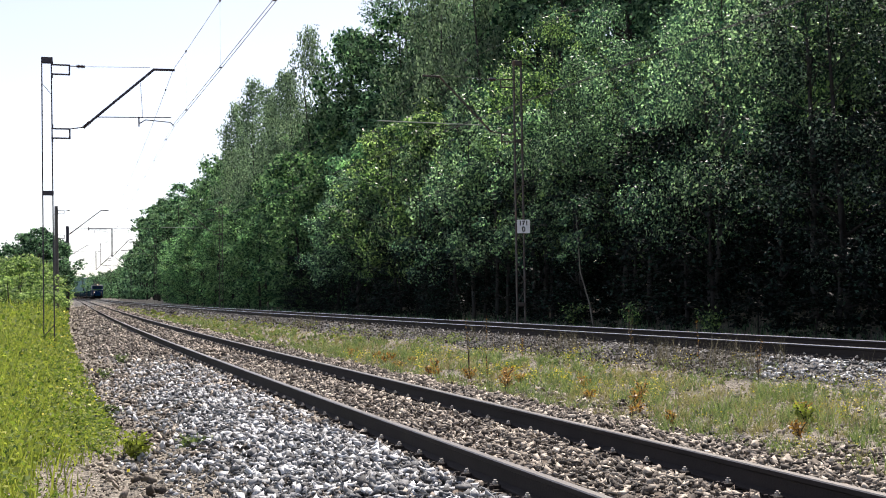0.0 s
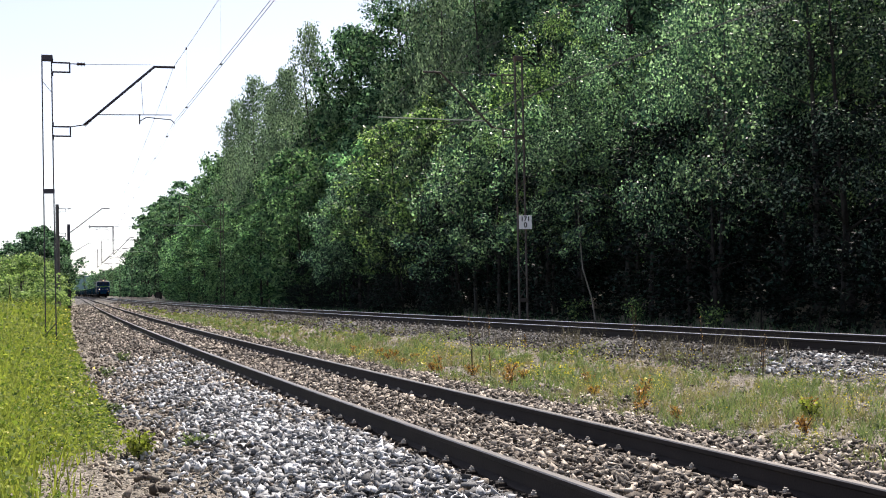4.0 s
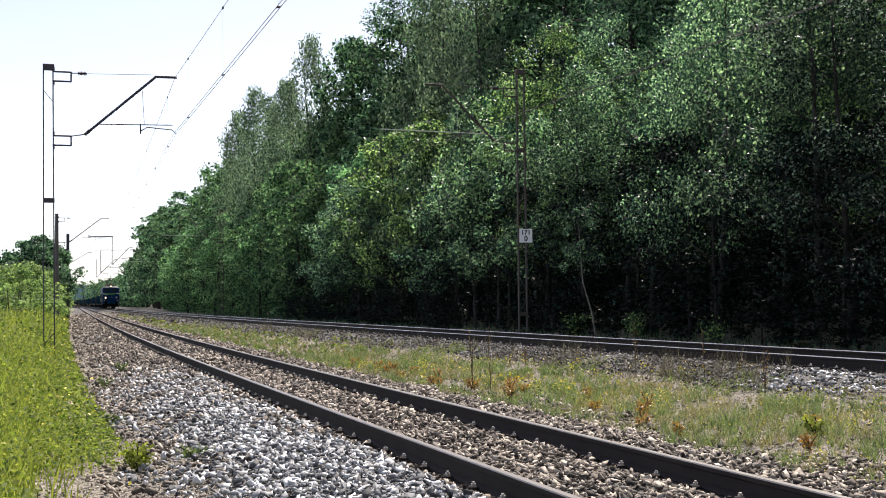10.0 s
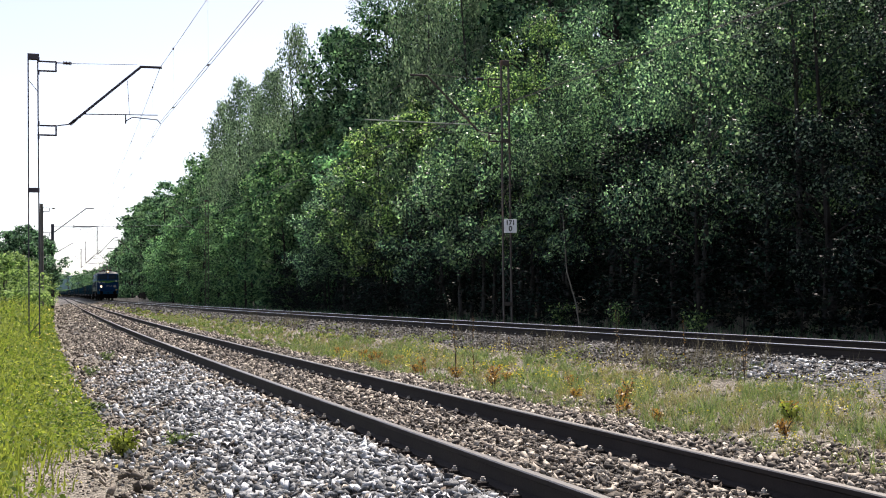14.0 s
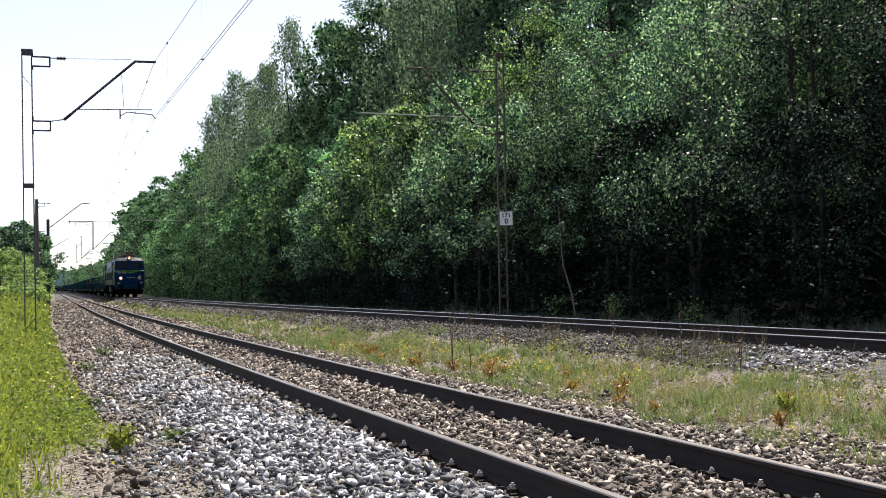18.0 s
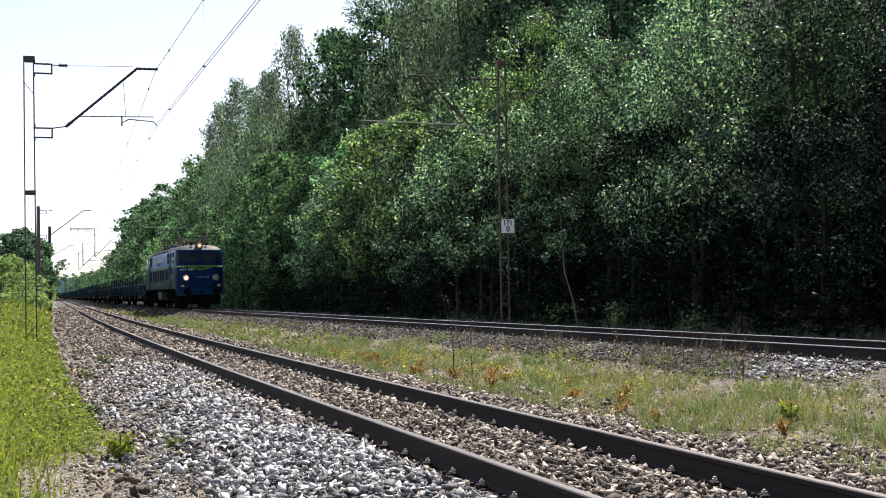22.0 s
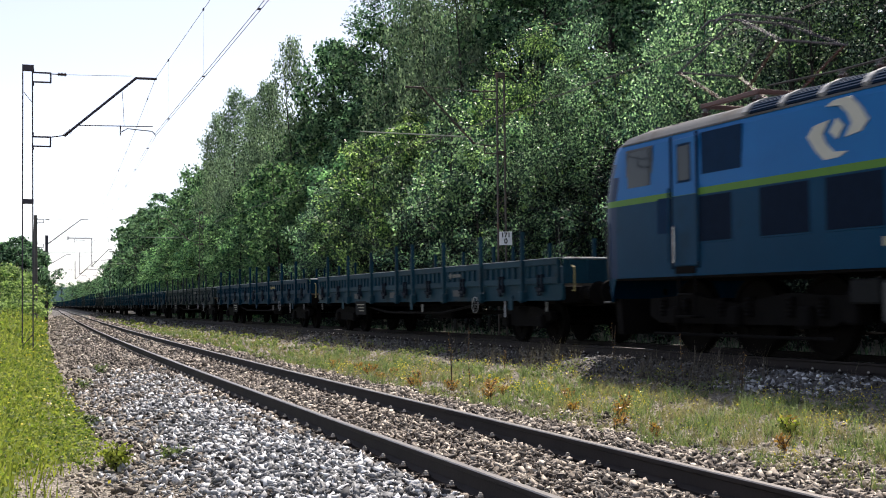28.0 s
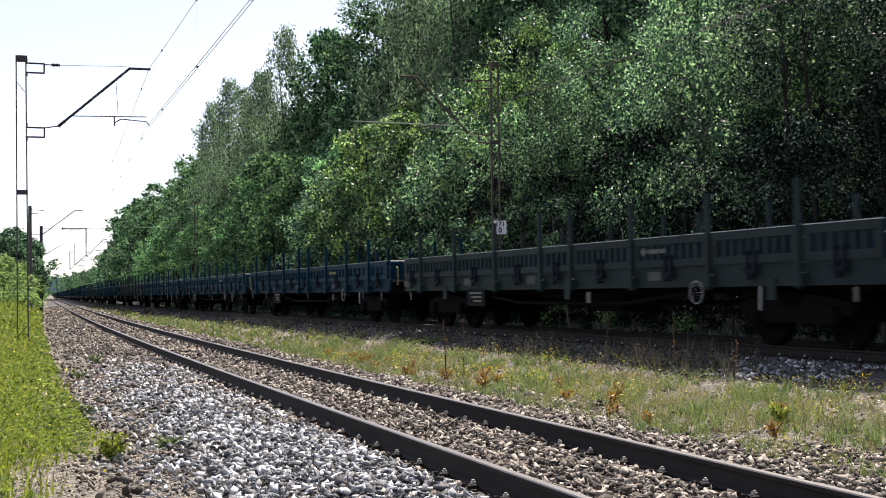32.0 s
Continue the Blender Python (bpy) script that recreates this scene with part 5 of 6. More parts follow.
LABEL = material("label_grey", (0.11, 0.11, 0.10), 0.6, scale=4, spread=0.2, bump=0.0)
YELLOW = material("marking_yellow", (0.26, 0.22, 0.08), 0.6, scale=4, spread=0.15, bump=0.0)
RED_ARM = material("pantograph_red", (0.08, 0.026, 0.018), 0.5, scale=6, spread=0.3, bump=0.05)
GLASS = glass_material("cab_glass", (0.006, 0.014, 0.022), spec=0.2)
CHROME = material("lamp_ring", (0.5, 0.5, 0.5), 0.25, metal=1.0, bump=0.0)
LAMP_ON = glow_material("headlight_lit", (1.0, 0.58, 0.28), 0.3)
BULB = glow_material("headlight_bulb", (1.0, 0.84, 0.62), 6.0)
LAMP_DIM = glow_material("headlight_warm", (0.8, 0.46, 0.26), 0.09)
LAMP_OFF = glass_material("headlight_off", (0.16, 0.16, 0.17), 0.1)
MARKER = glass_material("marker_lamp", (0.45, 0.30, 0.05), 0.2)

# half-width, half-length and end depth of the locomotive's shell by height
SHELL = [(0.95, 1.44, 9.14, 0.85), (1.30, 1.47, 9.20, 0.85), (2.00, 1.48, 9.22, 0.85), (2.57, 1.48, 9.20, 0.85), (2.68, 1.48, 9.19, 0.85), (3.10, 1.47, 9.09, 0.85), (3.55, 1.44, 8.92, 0.85),
         (3.65, 1.41, 8.86, 0.85), (3.80, 1.29, 8.69, 0.8), (3.92, 1.00, 8.42, 0.75), (3.985, 0.60, 8.07, 0.7), (4.01, 0.20, 7.72, 0.5)]


def shell_at(z):
    zs = [s[0] for s in SHELL]
    return [float(np.interp(z, zs, [s[k] for s in SHELL])) for k in (1, 2, 3)]


def shell_outline(z, n=9):
    hw, ln, e = shell_at(z)
    q = [(hw * math.cos(a) ** 0.4, ln - e + e * math.sin(a) ** 0.77) for a in [math.pi / 2 * i / n for i in range(n + 1)]]
    q[-1] = (0.0, ln)
    top = q + [(-x, y) for x, y in q[-2::-1]]
    return top + [(-x, -y) for x, y in top]


def nose_y(x, z):
    hw, ln, e = shell_at(z)
    k = min(1.0, abs(x) / hw)
    return ln - e + e * (1 - k ** 5) ** (1 / 2.6)


def shell_band(zs, slot_of=None):
    g = Geo()
    rings = [shell_outline(z) for z in zs]
    n = len(rings[0])
    for r_, z in zip(rings, zs):
        g.v += [(x, y, z) for x, y in r_]
    for k in range(len(zs) - 1):
        for i in range(n):
            j = (i + 1) % n
            g.f.append((k * n + i, k * n + j, (k + 1) * n + j, (k + 1) * n + i))
            g.slots.append(slot_of(*[(rings[k][i][m] + rings[k][j][m]) / 2 for m in (0, 1)], (zs[k] + zs[k + 1]) / 2) if slot_of else 0)
    return g


def on_nose(x0, x1, z0, z1, lift, thick, end=1, n=6):
    """A plate that follows the curved front, from x0 to x1 and z0 to z1."""
    g = Geo()
    front, back = [], []
    for z in (z0, (z0 + z1) / 2, z1):
        for i in range(n + 1):
            x = x0 + (x1 - x0) * i / n
            y = nose_y(x, z)
            front.append((x, end * (y + lift), z))
            back.append((x, end * (y + lift - thick), z))
    m = n + 1
    g.v = front + back
    o = len(front)
    for k in range(2):
        for i in range(n):
            g.f.append((k * m + i, k * m + i + 1, (k + 1) * m + i + 1, (k + 1) * m + i))
            g.f.append((o + k * m + i, o + (k + 1) * m + i, o + (k + 1) * m + i + 1, o + k * m + i + 1))
    ring = list(range(m)) + [m + n] + [2 * m + i for i in range(n, -1, -1)] + [m]
    for a, b in zip(ring, ring[1:] + ring[:1]):
        g.f.append((a, b, o + b, o + a))
    g.slots = [0] * len(g.f)
    return g


def nose_chevron(end):
    """The stripe's point on the curved front: two bands that dip towards the middle."""
    g = Geo()
    xs = [-1.0 + 0.1 * i for i in range(21)]
    for lift, turn in ((0.012, 0), (-0.02, 1)):
        for x in xs:
            mid = 2.62 - 0.20 * max(0.0, 1 - abs(x) / 0.75) ** 0.8
            for z in (mid - 0.05, mid + 0.05):
                g.v.append((x, end * (nose_y(x, z) + lift), z))
    n = 2 * len(xs)
    for i in range(len(xs) - 1):
        a = 2 * i
        g.f += [(a, a + 1, a + 3, a + 2), (n + a, n + a + 2, n + a + 3, n + a + 1), (a, a + 2, n + a + 2, n + a), (a + 1, n + a + 1, n + a + 3, a + 3)]
    g.slots = [0] * len(g.f)
    return g


def shoulder(s, y0, y1, lift, z0=3.68, z1=3.945):
    """A plate bent over the rounded edge of the roof."""
    zs = [z0 + (z1 - z0) * i / 6 for i in range(7)]
    low = [(s * shell_at(z)[0], z) for z in zs]
    top = [(x + s * lift * 0.6, z + lift) for x, z in low]
    return Geo().prism(low + top[::-1], "y", y0, y1)


def wheel_parts(parent, name, r, y, wheels):
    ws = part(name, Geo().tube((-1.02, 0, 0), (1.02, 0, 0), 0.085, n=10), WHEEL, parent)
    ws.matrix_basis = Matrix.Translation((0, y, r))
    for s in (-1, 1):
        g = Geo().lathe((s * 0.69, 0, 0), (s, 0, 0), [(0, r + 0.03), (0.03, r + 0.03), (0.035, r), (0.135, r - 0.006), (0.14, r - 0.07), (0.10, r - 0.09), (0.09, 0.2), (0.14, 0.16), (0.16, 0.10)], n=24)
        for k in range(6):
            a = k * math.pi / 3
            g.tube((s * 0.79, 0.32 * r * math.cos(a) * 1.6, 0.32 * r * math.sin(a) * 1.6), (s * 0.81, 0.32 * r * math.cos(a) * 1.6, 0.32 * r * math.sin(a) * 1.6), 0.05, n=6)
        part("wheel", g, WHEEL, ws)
    wheels.append((ws, r, y))
    return ws


def buffers(t, y, x=0.875, z=1.06, ln=0.52):
    for e in (-1, 1):
        for s in (-1, 1):
            part("buffer", Geo().lathe((s * x, e * y, z), (0, e, 0), [(0, 0.16), (0.08, 0.15), (0.10, 0.12), (ln * 0.6, 0.115), (ln * 0.62, 0.085), (ln - 0.06, 0.085), (ln - 0.05, 0.225), (ln - 0.015, 0.235), (ln, 0.20)], n=18), UNDER, t)
        g = Geo().box((0, e * (y + 0.12), z - 0.02), (0.12, 0.3, 0.14), bevel=0.02).poly([(0, e * (y + 0.2), z), (0.0, e * (y + 0.38), z - 0.05), (0, e * (y + 0.42), z - 0.35)], 0.035)
        part("coupling", g, UNDER, t)


def build_loco():
    t = thing("electric_locomotive", "blue two-tone electric freight locomotive with a green band", "locomotive")
    part("lower_body", shell_band([1.28, 1.6, 2.0, 2.35, 2.57], lambda x, y, z: 1 if abs(y) > 8.35 else 0), [LOCO_LOW, LOCO_NOSE], t, smooth=False)
    part("green_band", shell_band([2.57, 2.68]), LOCO_GREEN, t, "lime green stripe round the body")
    up = part("upper_body", shell_band([2.68, 3.1, 3.35, 3.55, 3.65], lambda x, y, z: 1 if abs(y) > 8.45 else 0), [LOCO_UP, LOCO_NOSE], t)
    part("roof", shell_band([3.65, 3.73, 3.80, 3.88, 3.92, 3.955, 3.985, 4.01]), LOCO_ROOF, t, "weathered pale grey roof", smooth=True)
    part("roof_cap", Geo().box((0, 0, 4.0), (0.5, 15.0, 0.03), bevel=0.01), LOCO_ROOF, t)
    part("floor_plate", Geo().box((0, 0, 1.27), (2.86, 17.0, 0.06)), UNDER, t)
    for e in (-1, 1):
        g = Geo()
        o = [p for p in shell_outline(1.2) if p[1] * e > 8.45]
        o = sorted(o, key=lambda p: math.atan2(p[1] * e - 8.0, p[0] * e))
        o = [(1.47 * e, 8.40 * e)] + o + [(-1.47 * e, 8.40 * e)]
        n = len(o)
        g.v = [(x * 0.97, max(abs(y), 8.72) * e * 0.995, 0.86) for x, y in o] + [(x, y, 1.30) for x, y in o]
        g.f = [(i, i + 1, n + i + 1, n + i) for i in range(n - 1)] + [tuple(range(n))]
        g.slots = [0] * len(g.f)
        part("apron", g, LOCO_LOW, t)
        part("green_chevron", nose_chevron(e), LOCO_GREEN, t, "green stripe dipping to a point on the front")
        part("plough", Geo().prism([(-1.25, 0.28), (1.25, 0.28), (1.3, 0.92), (-1.3, 0.92)], "y", e * 8.55, e * 8.75), UNDER, t)
        for s in (-1, 1):
            ws_ = part("windscreen", on_nose(s * 0.13, s * 1.10, 2.90, 3.52, 0.012, 0.03, e), GLASS, t, "dark reflecting windscreen")
            part("frame", on_nose(s * 0.09, s * 1.14, 2.86, 3.56, 0.006, 0.03, e), LOUVRE, t)
            part("wiper", Geo().poly([(s * 0.55, e * (nose_y(0.55, 3.5) + 0.05), 3.52), (s * 0.32, e * (nose_y(0.3, 3.2) + 0.05), 3.18)], 0.012, n=4), UNDER, t)
            part("corner_window", on_nose(s * 1.20, s * 1.39, 2.90, 3.50, 0.010, 0.03, e, 3), GLASS, t)
            y = nose_y(0.9, 1.92)
            lit = (e == 1 and s == 1)
            lamp = part("headlight", Geo().lathe((s * 0.90, e * (y - 0.05), 1.92), (0, e, 0), [(0, 0.20), (0.10, 0.20), (0.13, 0.175), (0.09, 0.16)], n=20), CHROME, t)
            part("lens", Geo().lathe((s * 0.90, e * (y - 0.02), 1.92), (0, e, 0), [(0, 0.15), (0.06, 0.15), (0.08, 0.10), (0.09, 0.02)], n=16), LAMP_ON if lit else LAMP_OFF, lamp, "lit headlight lens" if lit else "unlit headlight lens")
            if lit:
                part("bulb", Geo().lathe((s * 0.90, e * (y + 0.062), 1.90), (0, e, 0), [(0, 0.075), (0.012, 0.07), (0.02, 0.02)], n=12), BULB, lamp, "glowing bulb of the headlight")
            part("marker_lamp", Geo().box((s * 1.10, e * (nose_y(1.1, 1.43) + 0.01), 1.43), (0.20, 0.06, 0.12), bevel=0.02), MARKER, t)
            part("handrail", Geo().poly([(s * 1.0, e * (nose_y(1.0, 2.5) + 0.06), 2.62), (s * 1.38, e * (nose_y(1.38, 2.5) + 0.06), 2.62)], 0.016), WHITE, t)
            part("handrail", Geo().poly([(s * 1.45, e * 8.70, 1.25), (s * 1.47, e * 8.72, 1.6), (s * 1.47, e * 8.72, 2.3)], 0.016), BOX_GREY, t)
            part("step", Geo().box((s * 1.0, e * 8.97, 0.86), (0.7, 0.25, 0.04), bevel=0.01), BOX_GREY, t)
        for i in range(9):
            if i != 4:
                part("number_mark", on_nose(-e * (-1.25 + 0.095 * i), -e * (-1.25 + 0.095 * i + 0.055), 2.38, 2.48, 0.008, 0.01, e, 1), CREAM, t)
        for i in range(6):
            part("number_mark", on_nose(-e * (-0.25 + 0.13 * i), -e * (-0.25 + 0.13 * i + 0.07), 1.94, 1.985, 0.008, 0.01, e, 1), CREAM, t)
        y = nose_y(0, 3.72)
        hood = part("top_lamp_housing", Geo().lathe((0, e * (y - 1.0), 3.93), (0, e, 0), [(0, 0.06), (0.5, 0.19), (0.95, 0.225), (1.06, 0.225), (1.07, 0.19), (1.0, 0.17)], n=18), LOCO_ROOF, t)
        part("lens", Geo().lathe((0, e * (y - 0.02), 3.93), (0, e, 0), [(0, 0.17), (0.05, 0.165), (0.07, 0.10), (0.08, 0.02)], n=16), LAMP_DIM if e == 1 else LAMP_OFF, hood, "glowing top headlight" if e == 1 else "")
        if e == 1:
            part("bulb", Geo().lathe((0, e * (y + 0.055), 3.91), (0, e, 0), [(0, 0.045), (0.012, 0.04), (0.02, 0.015)], n=12), BULB, hood, "glowing bulb of the top headlight")
        for s in (-1, 1):
            part("horn", Geo().lathe((s * 0.45, e * (y - 0.55), 3.98), (0, e, 0.1), [(0, 0.03), (0.25, 0.04), (0.36, 0.09)], n=10), LOUVRE, t)
    for s in (-1, 1):
        X = s * 1.48

        def plate(nm, y0, y1, z0, z1, mat, out=0.006, th=0.02, label="", parent=t, bevel=0.006):
            zm = (z0 + z1) / 2
            return part(nm, Geo().box((s * (shell_at(zm)[0] + out - th / 2), (y0 + y1) / 2, zm), (th, y1 - y0, z1 - z0), bevel=bevel), mat, parent, label)
        for e in (-1, 1):
            d = plate("door", min(e * 5.75, e * 6.45), max(e * 5.75, e * 6.45), 1.45, 2.60, LOCO_LOW, 0.010)
            plate("upper_panel", min(e * 5.75, e * 6.45), max(e * 5.75, e * 6.45), 2.60, 3.54, LOCO_UP, 0.010, parent=d)
            plate("window_rim", min(e * 5.88, e * 6.32), max(e * 5.88, e * 6.32), 2.80, 3.46, PANEL, 0.014, parent=d, bevel=0.009)
            plate("door_window", min(e * 5.92, e * 6.28), max(e * 5.92, e * 6.28), 2.84, 3.42, GLASS, 0.02, parent=d, bevel=0.009)
            for q in (5.715, 6.485):
                plate("door_post", e * q - 0.03, e * q + 0.03, 1.40, 3.60, LOUVRE, 0.016)
            plate("door_step", min(e * 5.8, e * 6.4), max(e * 5.8, e * 6.4), 1.32, 1.44, UNDER, 0.02)
            plate("soot_mark", min(e * 6.55, e * 6.95), max(e * 6.55, e * 6.95), 2.0, 2.6, PANEL, 0.002, 0.01)
            part("handle", Geo().tube((s * 1.52, e * 6.38, 1.5), (s * 1.52, e * 6.38, 2.1), 0.014, n=6), CHROME, d)
            for q in (5.66, 6.54):
                part("grab_rail", Geo().tube((s * 1.53, e * q, 1.5), (s * 1.51, e * q, 2.75), 0.016, n=6), LOCO_LOW, t)
            part("step", Geo().box((s * 1.42, e * 6.1, 0.62), (0.22, 0.5, 0.04), bevel=0.01).box((s * 1.40, e * 6.1, 0.98), (0.2, 0.5, 0.04), bevel=0.01).box((s * 1.46, e * 5.86, 0.95), (0.03, 0.03, 0.7)).box((s * 1.46, e * 6.34, 0.95), (0.03, 0.03, 0.7)), UNDER, t)
            plate("cab_window", min(e * 7.15, e * 7.95), max(e * 7.15, e * 7.95), 2.86, 3.50, GLASS, 0.012, label="dark cab side window")
            plate("window_frame", min(e * 7.10, e * 8.0), max(e * 7.10, e * 8.0), 2.82, 3.54, BOX_GREY, 0.006)
            plate("louvre_panel", min(e * 4.5, e * 5.6), max(e * 4.5, e * 5.6), 2.73, 3.56, PANEL, 0.008)
        for y0, y1 in ((-5.9, -4.78), (-4.06, -2.91), (-2.56, -1.41), (-0.96, -0.06), (0.29, 1.54), (1.74, 2.99), (3.55, 4.85)):
            plate("louvre_panel", y0, y1, 1.82, 2.54, LOUVRE, 0.008)
            plate("panel_rim", y0 - 0.04, y1 + 0.04, 1.79, 2.565, LOCO_LOW, 0.003)
        # emblem and lettering as plain shapes
        hook = [(0, 0.45), (0.12, 0.62), (0.37, 0.67), (0.26, 0.45), (0.32, 0.28), (0.45, 0.12), (0.67, 0.09), (0.52, 0.01), (0.28, 0), (0.13, 0.2)]
        for pts in (hook, [(1 - u, 1 - v) for u, v in hook], [(0.38, 0.47), (0.5, 0.68), (0.62, 0.53), (0.5, 0.32)]):
            part("emblem", Geo().prism([(-2.93 + 1.26 * u, 2.78 + 0.80 * v) for u, v in pts], "x", X - s * 0.03, X + s * 0.006), CREAM, t)
        y = -1.28
        for i, w in enumerate((0.30, 0.34, 0.30, 0.36, 0.36, 0.26, 0.36, 0.40)):
            part("lettering_block", Geo().box((X - s * 0.004, y + w / 2, 3.26 if i < 3 else 3.22), (0.012, w * 0.8, 0.34 if i < 3 else 0.26), bevel=0.004), CREAM, t)
            y += w + 0.07
        y = -1.25
        for i in range(9):
            part("lettering_block", Geo().box((X - s * 0.002, y + 0.05, 2.94), (0.012, 0.09, 0.10)), BOX_GREY, t)
            y += 0.21
        y = -1.46
        for i, w in enumerate((0.22, 0.22, 0.10, 0.32, 0.32, 0.08, 0.1)):
            part("number_mark", Geo().box((X - s * 0.002, y + w / 2, 1.62), (0.012, w, 0.12)), CREAM_DIM, t)
            y += w + 0.07
        part("number_mark", Geo().box((s * 1.478, s * 0 + 7.0, 1.75), (0.012, 0.9, 0.16)), BOX_GREY, t)
        part("number_mark", Geo().box((s * 1.478, 6.75, 2.05), (0.012, 0.3, 0.22)), WHITE, t)
        part("gutter", Geo().box((s * 1.415, 0, 3.65), (0.03, 16.4, 0.03)), LOCO_ROOF, t)
        # roof louvres on the rounded shoulder and the pale ribs between them
        for k in range(10):
            y0 = -4.5 + 0.9 * k
            if k < 9:
                lv = part("roof_louvre", shoulder(s, y0 + 0.07, y0 + 0.83, 0.015), LOUVRE, t)
                for q in range(5):
                    part("slat", shoulder(s, y0 + 0.10, y0 + 0.80, 0.03, 3.695 + 0.047 * q, 3.715 + 0.047 * q), PANEL, lv)
            part("roof_rib", shoulder(s, y0 - 0.06, y0 + 0.06, 0.05), RIB, t)
        # underframe
        part("battery_box", Geo().box((s * 1.15, -0.7, 0.84), (0.44, 1.9, 0.56), bevel=0.04), BOX_GREY, t)
        part("relay_box", Geo().box((s * 1.15, -2.0, 0.98), (0.40, 0.6, 0.34), bevel=0.03), BATTERY, t)
        part("relay_box", Geo().box((s * 1.15, 0.72, 0.98), (0.40, 0.85, 0.36), bevel=0.03), BATTERY, t)
        part("air_tank", Geo().tube((s * 1.15, 1.6, 0.85), (s * 1.15, 2.9, 0.85), 0.2, n=14), UNDER, t, smooth=False)
    wheels = []
    for c in (-5.15, 5.15):
        for s in (-1, 1):
            bg = part("bogie_frame", Geo().prism([(c - 2.6, 0.62), (c - 2.3, 0.50), (c + 2.3, 0.50), (c + 2.6, 0.62), (c + 2.6, 0.92), (c + 1.3, 0.98), (c, 0.82), (c - 1.3, 0.98), (c - 2.6, 0.92)], "x", s * 1.02, s * 1.16), UNDER, t)
            for dy in (-1.75, 0.0, 1.75):
                part("axle_box", Geo().box((s * 1.18, c + dy, 0.62), (0.22, 0.34, 0.32), bevel=0.05), UNDER, bg)
                for q in (-0.36, 0.36):
                    part("spring", Geo().lathe((s * 1.18, c + dy + q, 0.62), (0, 0, 1), [(0.03 * i, 0.085 if i % 2 else 0.065) for i in range(11)], n=10), UNDER, bg)
            part("sand_box", Geo().box((s * 1.1, c + 2.75, 0.75), (0.3, 0.3, 0.45), bevel=0.03), UNDER, t)
            part("brake_rigging", Geo().poly([(s * 1.2, c - 2.4, 0.32), (s * 1.2, c + 2.4, 0.32)], 0.03), UNDER, t)
        for dy in (-1.75, 0.0, 1.75):
            wheel_parts(t, "wheelset", 0.625, c + dy, wheels)
    part("transformer_tank", Geo().box((0, 0, 0.85), (1.9, 4.4, 0.75), bevel=0.06), UNDER, t)
    buffers(t, 9.18)
    # roof equipment
    part("roof_box", Geo().box((0.25, -2.1, 4.2), (0.36, 0.62, 0.42), bevel=0.03), LOCO_ROOF, t)
    for y in (-3.4, -2.6, 1.2, 2.2, 3.2, 4.2):
        for x in (-0.45, 0.45):
            part("insulator", Geo().lathe((x, y, 3.98), (0, 0, 1), [(0, 0.07), (0.05, 0.09), (0.07, 0.05), (0.11, 0.08), (0.13, 0.05), (0.17, 0.08), (0.2, 0.04), (0.26, 0.04)], n=10), PORCELAIN, t)
    for x in (-0.45, 0.45):
        part("busbar", Geo().poly([(x, -5.2, 4.3), (x, -3.4, 4.24), (x, 4.2, 4.24), (x, 5.2, 4.3)], 0.018), WIRE, t)
    for c, up_ in ((-6.1, True), (6.1, False)):
        pg = part("pantograph", Geo().box((0.55, c, 4.22), (0.08, 1.7, 0.08), bevel=0.01).box((-0.55, c, 4.22), (0.08, 1.7, 0.08), bevel=0.01).box((0, c - 0.8, 4.22), (1.2, 0.08, 0.08), bevel=0.01).box((0, c + 0.8, 4.22), (1.2, 0.08, 0.08), bevel=0.01), RED_ARM, t)
        for x in (-0.55, 0.55):
            for y in (-0.75, 0.75):
                part("insulator", Geo().lathe((x, c + y, 3.97), (0, 0, 1), [(0, 0.08), (0.05, 0.10), (0.07, 0.06), (0.12, 0.09), (0.14, 0.05), (0.2, 0.05)], n=10), PORCELAIN, pg)
        kz, ky, hz = (4.92, 1.45, 5.56) if up_ else (4.36, 1.75, 4.50)
        for e in (-1, 1):
            for x in (-1, 1):
                part("lower_arm", Geo().tube((x * 0.5, c + e * 0.35, 4.28), (x * 0.62, c + e * ky, kz), 0.019, n=6), RED_ARM, pg)
                part("upper_arm", Geo().tube((x * 0.62, c + e * ky, kz), (x * 0.42, c + e * 0.08, hz), 0.018, n=6), STEEL, pg)
            part("cross_tube", Geo().tube((-0.66, c + e * ky, kz), (0.66, c + e * ky, kz), 0.02, n=6), STEEL, pg)
        for e in (-0.18, 0.18):
            part("collector_strip", Geo().poly([(-0.98, c + e, hz - 0.16), (-0.80, c + e, hz + 0.0), (-0.55, c + e, hz + 0.05), (0.55, c + e, hz + 0.05), (0.80, c + e, hz), (0.98, c + e, hz - 0.16)], 0.02), STEEL, pg)
    return t, wheels


STANCHIONS = (-7.89, -5.54, -3.12, -0.79, 0.55, 2.88, 5.28, 7.55)


